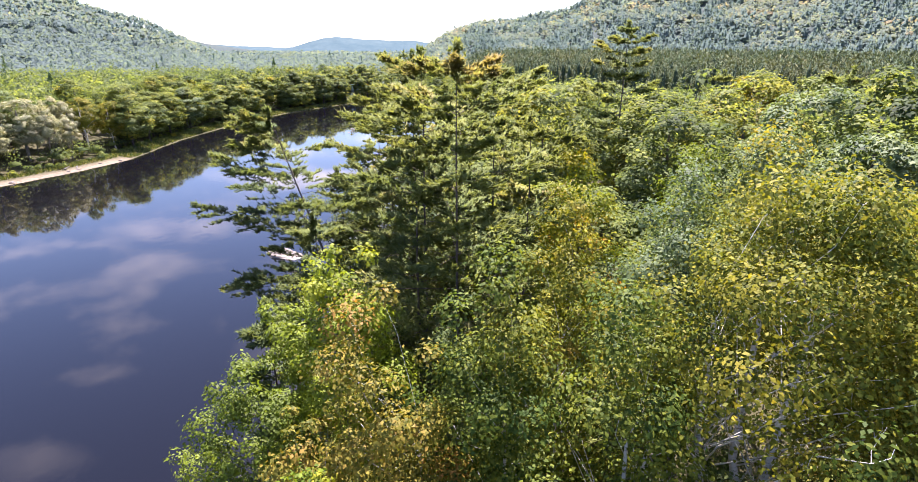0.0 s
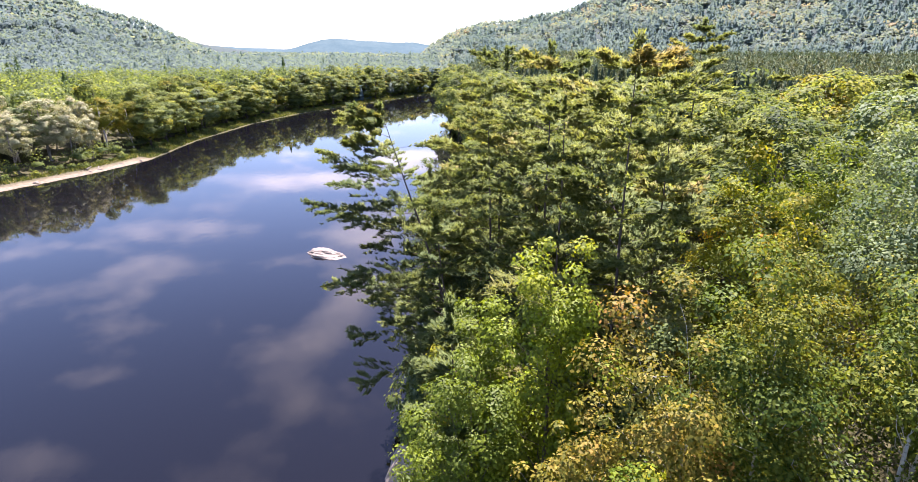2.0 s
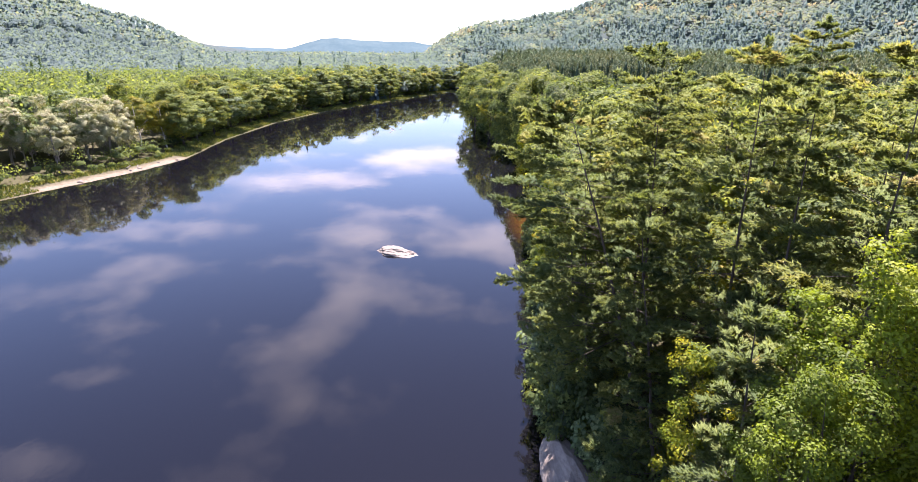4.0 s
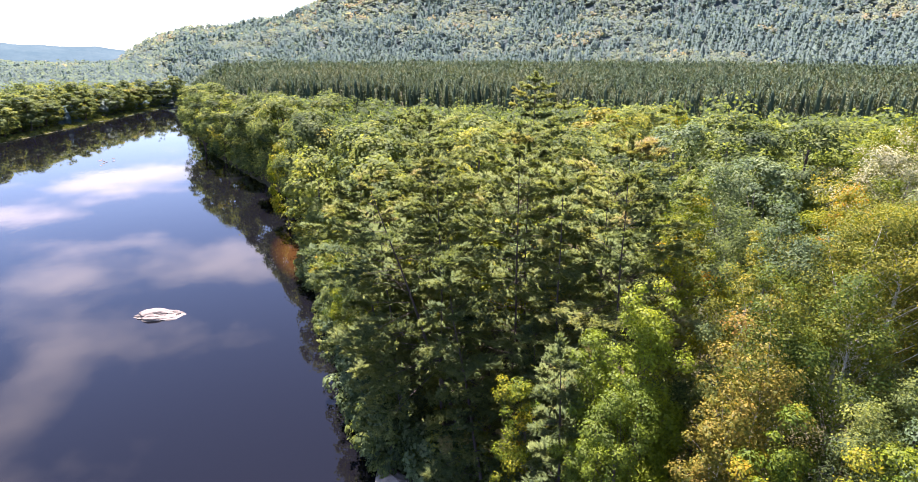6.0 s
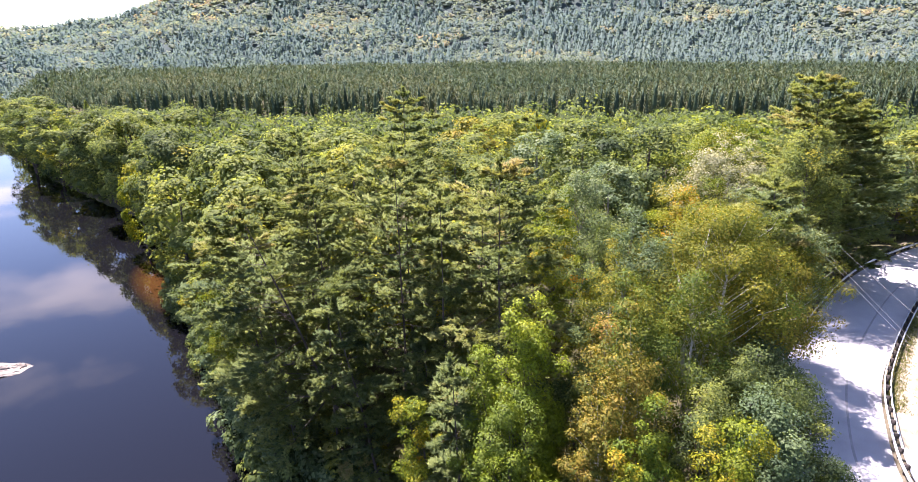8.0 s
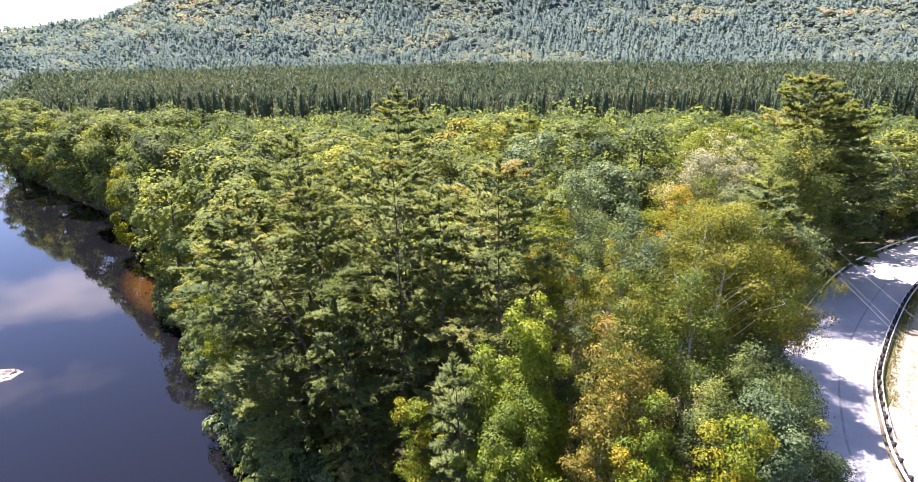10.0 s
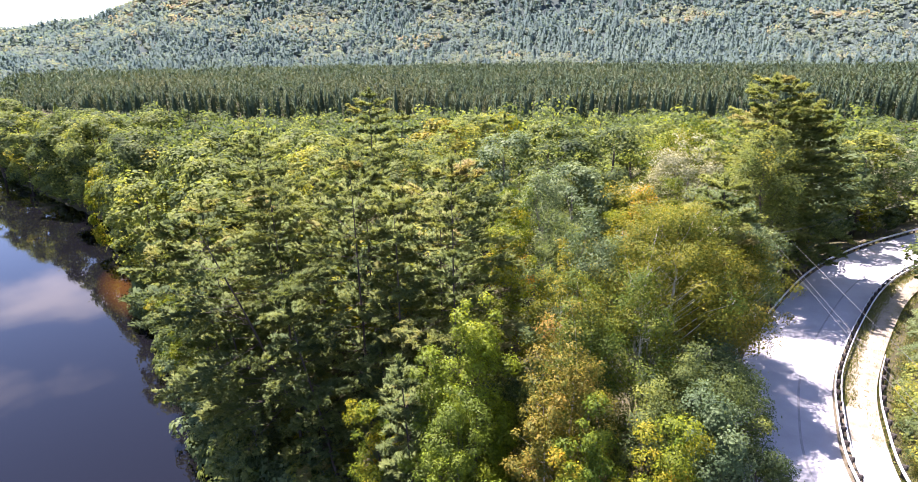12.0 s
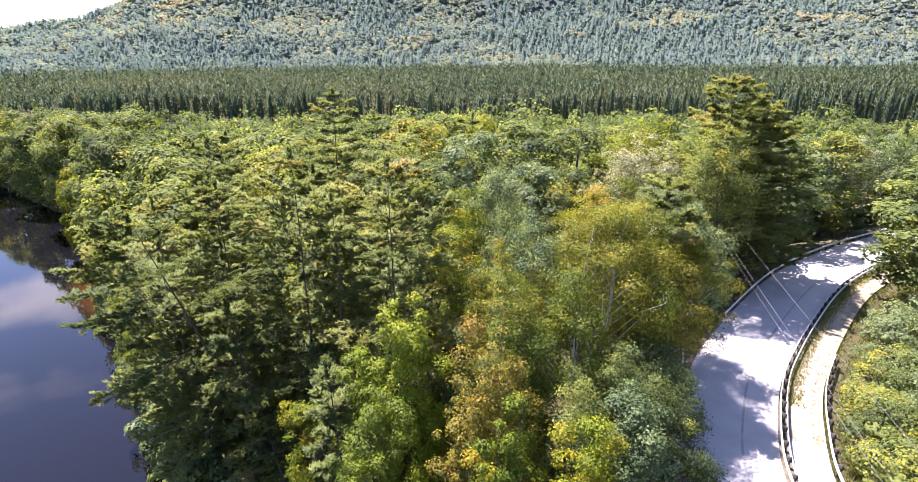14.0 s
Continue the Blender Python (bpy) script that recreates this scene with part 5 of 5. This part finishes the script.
    thing("wood_trunks", wood.build("wood_trunks", True), BARK, "grey-brown trunks in the wood behind the bank", "tree trunks", kind="stuff")


fill_near()


def bank_understory():
    rng = np.random.default_rng(79)
    X, Y = scatter(rng, -20, 60, 6, 150, 3.4, lambda x, y: (x - bank_near(y) > 0.8) & (x - bank_near(y) < 16 - 0.06 * y) & (road_gap(x, y) > 7))
    for x, y in zip(X, Y):
        if (y < 40 and x - bank_near(y) < 4.5) or (rng.random() < 0.5 and x - bank_near(y) > 5):
            continue
        dn = x - float(bank_near(y))
        h = rng.uniform(5.5, 9.5)
        w = h / 20 * rng.uniform(1.1, 1.6)
        kind = ["LEAF", "LEAF", "LEAF", "GREY", "GOLD"][int(rng.integers(5))]
        set_copy("far" if y > 60 else "mid", int(rng.integers(4)), kind, (x, y, foot(x, y)), rng.uniform(0, 6.28), (w, w, h / 20), "saplings on the near bank", "tree", "small leafy sapling in the shade of the bank")
    # leafy bushes that hang over the water's edge
    for k in range(110):
        y = rng.uniform(31, 128)
        x = float(bank_near(y)) + rng.uniform(-0.6, 3.2)
        s = rng.uniform(1.1, 2.1)
        set_copy("bush", k % 4, ["LEAF", "LEAF", "GREY", "LEAF", "LEAF"][k % 5], (x, y, max(foot(x, y), -0.1)), k * 0.7, (s, s, s * rng.uniform(0.9, 1.3)), "bushes at the water's edge", "shrub", "leafy bush hanging over the water's edge")


bank_understory()


def road_understory():
    rng = np.random.default_rng(80)
    X, Y = scatter(rng, 26, 150, 0, 62, 4.2, lambda x, y: (road_gap(x, y) > 5.6) & (road_gap(x, y) < 17) & (y > 12))
    for x, y in zip(X, Y):
        i = int(np.argmin(np.hypot(ROAD_LINE[:, 0] - x, ROAD_LINE[:, 1] - y)))
        if y < ROAD_LINE[i, 1] or rng.random() < 0.2:
            continue
        h = rng.uniform(3.5, 8.5)
        w = h / 20 * rng.uniform(1.2, 1.7)
        kind = ["LEAF", "LEAF", "GREY"][int(rng.integers(3))]
        set_copy("far", int(rng.integers(4)), kind, (x, y, foot(x, y)), rng.uniform(0, 6.28), (w, w, h / 20), "saplings beside the road", "tree", "leafy sapling at the wooded roadside")


road_understory()


def far_bank():
    rng = np.random.default_rng(78)
    X, Y = scatter(rng, -240, 10, 95, 585, 9.0, lambda x, y: (bank_far(y) - x > 7) & (bank_far(y) - x < 27))
    for x, y in zip(X, Y):
        df = float(bank_far(y)) - x
        if 142 < y < 214 and df < 26 and x > -166:
            continue
        z = float(ground(x, y)) - 0.2
        c = rng.random()
        kind = "LEAF" if c < 0.88 else "GOLD" if c < 0.91 else "BIRCH" if c < 0.95 else "GREY" if c < 0.985 else "PINE"
        if kind == "GOLD" and rng.random() < 0.5:
            kind = "LEAF"
        h = rng.uniform(21.0, 26.5) * (0.80 + 0.20 * float(smooth(8, 22, df)))
        if kind == "PINE":
            set_copy("pine_mid", int(rng.integers(3)), "PINE", (x, y, z), rng.uniform(0, 6.28), (0.8, 0.8, (h + 3) / 24), "trees over the river")
        else:
            key = "far" if y > 300 else "mid"
            w = rng.uniform(1.45, 1.95)
            set_copy(key, int(rng.integers(4)), kind, (x, y, z), rng.uniform(0, 6.28), (w, w, h / 20), "trees over the river")
    # pale willows and a yellow tree by the sandbar
    for k, (x, y, h, w, kind) in enumerate([(-143, 183, 21.3, 1.7, "PINK"), (-153, 188, 20.8, 1.5, "GREY"), (-135, 191, 15.6, 0.8, "PINK"), (-161, 181, 19.2, 1.4, "GREY"), (-139, 206, 20.3, 1.3, "BIRCH"), (-133, 213, 19.2, 1.15, "BIRCH"), (-149, 213, 21.8, 1.4, "LEAF"), (-163, 200, 20.8, 1.4, "LEAF"), (-171, 188, 19.8, 1.4, "LEAF"), (-138, 225, 20.8, 1.4, "LEAF")]):
        set_copy("near" if kind in ("PINK", "BIRCH") else "mid", k % 5, kind, (x, y, float(ground(x, y)) - 0.2), k * 1.3, (w, w, h / 20), "trees over the river", label={"PINK": "pale feathery willow on a sandbar", "GREY": "pale silvery willow behind a sandbar", "BIRCH": "tree with pale yellow leaves by a sandbar"}.get(kind, ""))
    for k in range(26):
        x, y = -136 - rng.uniform(0, 34), rng.uniform(166, 205)
        if float(bank_far(y)) - x < 11:
            continue
        h, w = rng.uniform(15, 21), rng.uniform(0.75, 1.05)
        set_copy("near", k % 5, "PINK" if k % 4 else "GREY", (x, y, float(ground(x, y)) - 0.2), k * 0.9, (w, w, h / 20), "trees over the river", "tree", "bushy pale willow behind a sandbar")
    # low growth on the margin
    X, Y = scatter(rng, -166, 10, 110, 585, 4.2, lambda x, y: (bank_far(y) - x > 5.5) & (bank_far(y) - x < 16))
    n = len(X)
    s = np.where(bank_far(Y) - X > 10, rng.uniform(3.0, 5.5, n), rng.uniform(0.8, 2.0, n))
    stand("far_bank_shrubs", "dome", np.c_[X, Y, ground(X, Y) - 0.1], s * 1.2, s, np.clip(rng.normal(0.45, 0.15, n), 0, 0.9), 110, 0.55, LEAF, "low green shrubs along the far river margin", 97, 0.0, 6, 0.6)


far_bank()


# ---- road, rails, path ----


def offset_line(line, d):
    """The line moved sideways by d metres, to its right when positive."""
    t = unit(np.gradient(line, axis=0))
    return line + np.c_[t[:, 1], -t[:, 0]] * d


def strip(line, a, b, z, across=6, crown=0.0):
    d = np.linspace(a, b, across + 1)
    rows = np.stack([np.c_[offset_line(line, k), np.full(len(line), z) + crown * (1 - (2 * (k - a) / (b - a) - 1) ** 2)] for k in d], 1)
    n, w = rows.shape[:2]
    i, j = np.meshgrid(np.arange(n - 1), np.arange(w - 1), indexing="ij")
    q = np.stack([i * w + j, i * w + j + 1, (i + 1) * w + j + 1, (i + 1) * w + j], -1).reshape(-1, 4)
    return Mesh().add(rows, q)


thing("road", strip(ROAD_LINE, -HALF, HALF, ROAD_Z, 8, 0.07).build("road", True), ROAD, "sun-bleached grey asphalt road on a bend", "road", kind="structure")
seam = strip(ROAD_LINE[10:150], 1.12, 1.30, ROAD_Z + 0.066, 1)
thing("road_seam", seam.build("road_seam", True), SEAM, "dark tar-sealed seam along the asphalt", "road marking", kind="structure")


def guard_rail(line, side, label, double=False, z=ROAD_Z):
    """A steel beam on dark posts; side +1 or -1 says which way its face looks."""
    rail = new("guard_rail")
    tagged(rail, label, "guard rail", "guard rails", "")
    far = np.r_[0, np.cumsum(np.linalg.norm(np.diff(line, axis=0), axis=1))]
    t = unit(np.gradient(line, axis=0))
    nrm = np.c_[t[:, 1], -t[:, 0]] * side

    def beam(shift):
        prof = [(0.00, -0.155), (0.07, -0.11), (0.07, -0.06), (0.0, -0.02), (0.0, 0.02), (0.07, 0.06), (0.07, 0.11), (0.00, 0.155), (-0.012, 0.15), (0.055, 0.10), (0.055, 0.07), (-0.015, 0.02), (-0.015, -0.02), (0.055, -0.07), (0.055, -0.10), (-0.012, -0.15)]
        rows = np.stack([np.c_[line + nrm * (o * shift[1] + shift[0]), np.full(len(line), z + 0.56 + h)] for o, h in prof], 1)
        n, w = rows.shape[:2]
        i, j = np.meshgrid(np.arange(n - 1), np.arange(w), indexing="ij")
        k = (j + 1) % w
        return Mesh().add(rows, np.stack([i * w + j, i * w + k, (i + 1) * w + k, (i + 1) * w + j], -1).reshape(-1, 4)).build("beam")

    part("beam", beam((0.20, 1.0)), STEEL, rail, "galvanised steel beam")
    if double:
        part("beam", beam((-0.20, -1.0)), STEEL, rail, "galvanised steel beam")
    post = Mesh().box(-0.10, -0.10, -0.5, 0.10, 0.10, 0.70).build("post")
    block = Mesh().box(-0.09, -0.19, 0.38, 0.09, 0.19, 0.74).build("block")
    for s in np.arange(0.6, far[-1], 1.905):
        p = [np.interp(s, far, line[:, k]) for k in range(2)]
        a = math.atan2(np.interp(s, far, t[:, 1]), np.interp(s, far, t[:, 0]))
        for name, me in (("post", post), ("block", block)):
            ob = part(name, me, POST, rail)
            ob.matrix_basis = Matrix.LocRotScale((p[0], p[1], z), Euler((0, 0, a)), None)
    return rail


guard_rail(offset_line(ROAD_LINE, HALF + 0.35)[14:114], -1, "double-faced steel guard rail on dark timber posts", True)
guard_rail(offset_line(ROAD_LINE, -HALF - 0.35)[64:150], 1, "steel guard rail along the wooded side of the road")

# sandy path behind the rail, with a broken slab at its near end
PATH_LINE = offset_line(ROAD_LINE, HALF + 2.05)
thing("gravel_path", strip(PATH_LINE[43:130], -1.35, 1.2, ROAD_Z - 0.055, 5, 0.03).build("gravel_path", True), GRAVEL, "sandy gravel path with worn tracks behind the rail", "path", kind="structure")
thing("pavement", strip(PATH_LINE[14:45], -1.3, 1.2, ROAD_Z - 0.015, 4, 0.01).build("pavement", True), ROAD, "grey asphalt path ending in gravel", "path", kind="structure")
guard_rail(offset_line(ROAD_LINE, HALF + 3.6)[14:62], -1, "steel guard rail along a path and a shrubby slope")


def tufts_of_grass():
    rng = np.random.default_rng(90)
    m = Mesh()
    line = offset_line(ROAD_LINE, HALF + 0.9)
    for base, lo, hi, n in ((HALF + 1.0, 50, 125, 5200), (HALF + 3.2, 40, 125, 3600), (-HALF - 1.2, 50, 150, 2200), (HALF + 5.0, 14, 125, 5000)):
        i = rng.integers(lo, hi, n)
        p = offset_line(ROAD_LINE, base)[i] + rng.normal(0, 0.38, (n, 2))
        z = np.maximum(ground_near_road(p[:, 0], p[:, 1]), ROAD_Z - 1.0) + 0.02
        d = np.c_[rng.normal(0, 0.5, (n, 2)), np.ones(n)]
        c = np.repeat(np.c_[p, z], 4, 0) + np.c_[rng.normal(0, 0.07, (n * 4, 2)), np.zeros(n * 4)]
        blades(m, rng, c, np.repeat(d, 4, 0) + rng.normal(0, 0.4, (n * 4, 3)), rng.uniform(0.14, 0.42, n * 4), 0.06, np.clip(rng.normal(0.40, 0.22, n * 4), 0, 1))
    thing("verge_grass", m.build("verge_grass", tinted=True), GRASS, "patchy green and straw-coloured grass on the road verge", "grass", kind="stuff")
    # grass on the far river margin
    m = Mesh()
    n = 34000
    y = rng.uniform(110, 560, n)
    x = bank_far(y) - rng.uniform(0.6, 10, n)
    keep = ~((y > 148) & (y < 200) & (bank_far(y) - x < 5))
    x, y = x[keep], y[keep]
    blades(m, rng, np.c_[x, y, ground(x, y)], np.c_[rng.normal(0, 0.4, (len(x), 2)), np.ones(len(x))], rng.uniform(0.4, 1.0, len(x)), 0.40, np.clip(rng.normal(0.4, 0.25, len(x)), 0, 1))
    thing("river_margin_grass", m.build("river_margin_grass", tinted=True), GRASS, "tall green and straw-coloured grass on the river margin", "grass", kind="stuff")


tufts_of_grass()


def slope_shrubs():
    rng = np.random.default_rng(91)
    X, Y = scatter(rng, 12, 110, -30, 14, 3.1, lambda x, y: np.ones(len(x), bool))
    g = road_gap(X, Y)
    for x, y, d in zip(X, Y, g):
        i = int(np.argmin(np.hypot(ROAD_LINE[:, 0] - x, ROAD_LINE[:, 1] - y)))
        t = ROAD_LINE[min(i + 1, len(ROAD_LINE) - 1)] - ROAD_LINE[max(i - 1, 0)]
        side = t[1] * (x - ROAD_LINE[i, 0]) - t[0] * (y - ROAD_LINE[i, 1])
        if side < 0 or d < HALF + 4.9 or d > 24:
            continue
        s = min(rng.uniform(1.0, 2.1), (d - HALF - 4.3) / 1.6)
        if s < 0.5:
            continue
        kind = ["GREY", "GREY", "LEAF", "GREY", "LEAF"][int(rng.integers(5))]
        set_copy("slope_bush", int(rng.integers(4)), kind, (x, y, foot(x, y)), rng.uniform(0, 6.28), (s, s, s * 0.9), "shrubs below the path", "shrub", "dense shrub on the slope below the path")


slope_shrubs()


# ---- the river: rock, stones, logs ----


def boulder(name, seed, place, size, label, turn=0.0):
    rng = np.random.default_rng(seed)
    bm = bmesh.new()
    bmesh.ops.create_icosphere(bm, subdivisions=5 if size[0] > 3 else 3, radius=1.0)
    o = Vector(rng.uniform(-50, 50, 3))
    for v in bm.verts:
        p = v.co.copy()
        k = 1 + 0.34 * noise.fractal(p * 1.1 + o, 1.0, 2.0, 4) + 0.06 * noise.noise(p * 7 + o)
        ledge = 0.07 * math.floor(3.2 * (p.z + 0.25 * noise.noise(p * 2 + o)))
        v.co = Vector((p.x * k, p.y * k, p.z * k * 0.75 + ledge))
    me = bpy.data.meshes.new(name)
    bm.to_mesh(me)
    bm.free()
    ob = thing(name, me, ROCK, label, "rock")
    ob.matrix_basis = Matrix.LocRotScale(place, Euler((0, 0, turn)), size)
    return ob


boulder("rock", 5, (-30.8, 101.8, -0.15), (4.3, 1.9, 1.15), "pale granite ledge standing out of the calm river", -0.35)
boulder("bank_ledge", 7, (-7.4, 41.5, 0.2), (2.4, 6.0, 2.6), "pale granite ledge at the foot of the wooded bank", 0.15)
_rng = np.random.default_rng(6)
for _k in range(9):
    boulder("stone", 60 + _k, (-57 + _rng.normal(0, 4), 278 + _rng.normal(0, 5), -0.12), (_rng.uniform(0.4, 1.1), _rng.uniform(0.4, 0.8), 0.35), "small wet stone breaking the river surface", _rng.uniform(0, 3))
for _k in range(14):
    _y = _rng.uniform(148, 200)
    boulder("stone", 80 + _k, (float(bank_far(_y)) - _rng.uniform(0.5, 9), _y, 0.25), (_rng.uniform(0.4, 1.0), _rng.uniform(0.3, 0.7), 0.4), "weathered stone on the sandbar", _rng.uniform(0, 3))


def log(a, b, r, seed):
    rng = np.random.default_rng(seed)
    p = np.linspace(a, b, 7) + rng.normal(0, 0.08, (7, 3))
    m = Mesh().tube(p, r * np.linspace(1, 0.45, 7), 8)
    thing("driftwood_log", m.build("driftwood_log", True), BARK_PALE, "bleached driftwood log lying on the sandbar", "log", "driftwood")


for _k in range(7):
    _y, _a = _rng.uniform(150, 188), _rng.uniform(-0.5, 0.9)
    _x = float(bank_far(_y)) - _rng.uniform(3, 10)
    _l = _rng.uniform(3, 7)
    _e = (_x - _l * math.sin(_a), _y + _l * math.cos(_a))
    log((_x, _y, float(ground(_x, _y)) + 0.2), (*_e, float(ground(*_e)) + 0.25), _rng.uniform(0.12, 0.24), 300 + _k)


# ---- overhead cables ----


def cable(a, b, sag, r=0.011):
    s = np.linspace(0, 1, 40)
    p = np.array(a)[None] * (1 - s)[:, None] + np.array(b)[None] * s[:, None]
    p[:, 2] -= sag * 4 * s * (1 - s)
    thing("overhead_cable", Mesh().tube(p, np.full(40, r), 5).build("overhead_cable", True), WIRE, "thin grey overhead utility cable above the road", "cable", "overhead cables")


CABLES = [((60.6, 34.8, 26.0), (-7.4, -14.2, 25.4), 0.5), ((61.0, 34.3, 25.8), (-7.0, -14.7, 25.2), 0.5), ((66, 35.5, 25.6), (4, -9.6, 25.2), 0.5), ((20, 23.8, 26.8), (104, 4.5, 26.8), 0.8)]
for _a, _b, _s in CABLES:
    cable(_a, _b, _s)
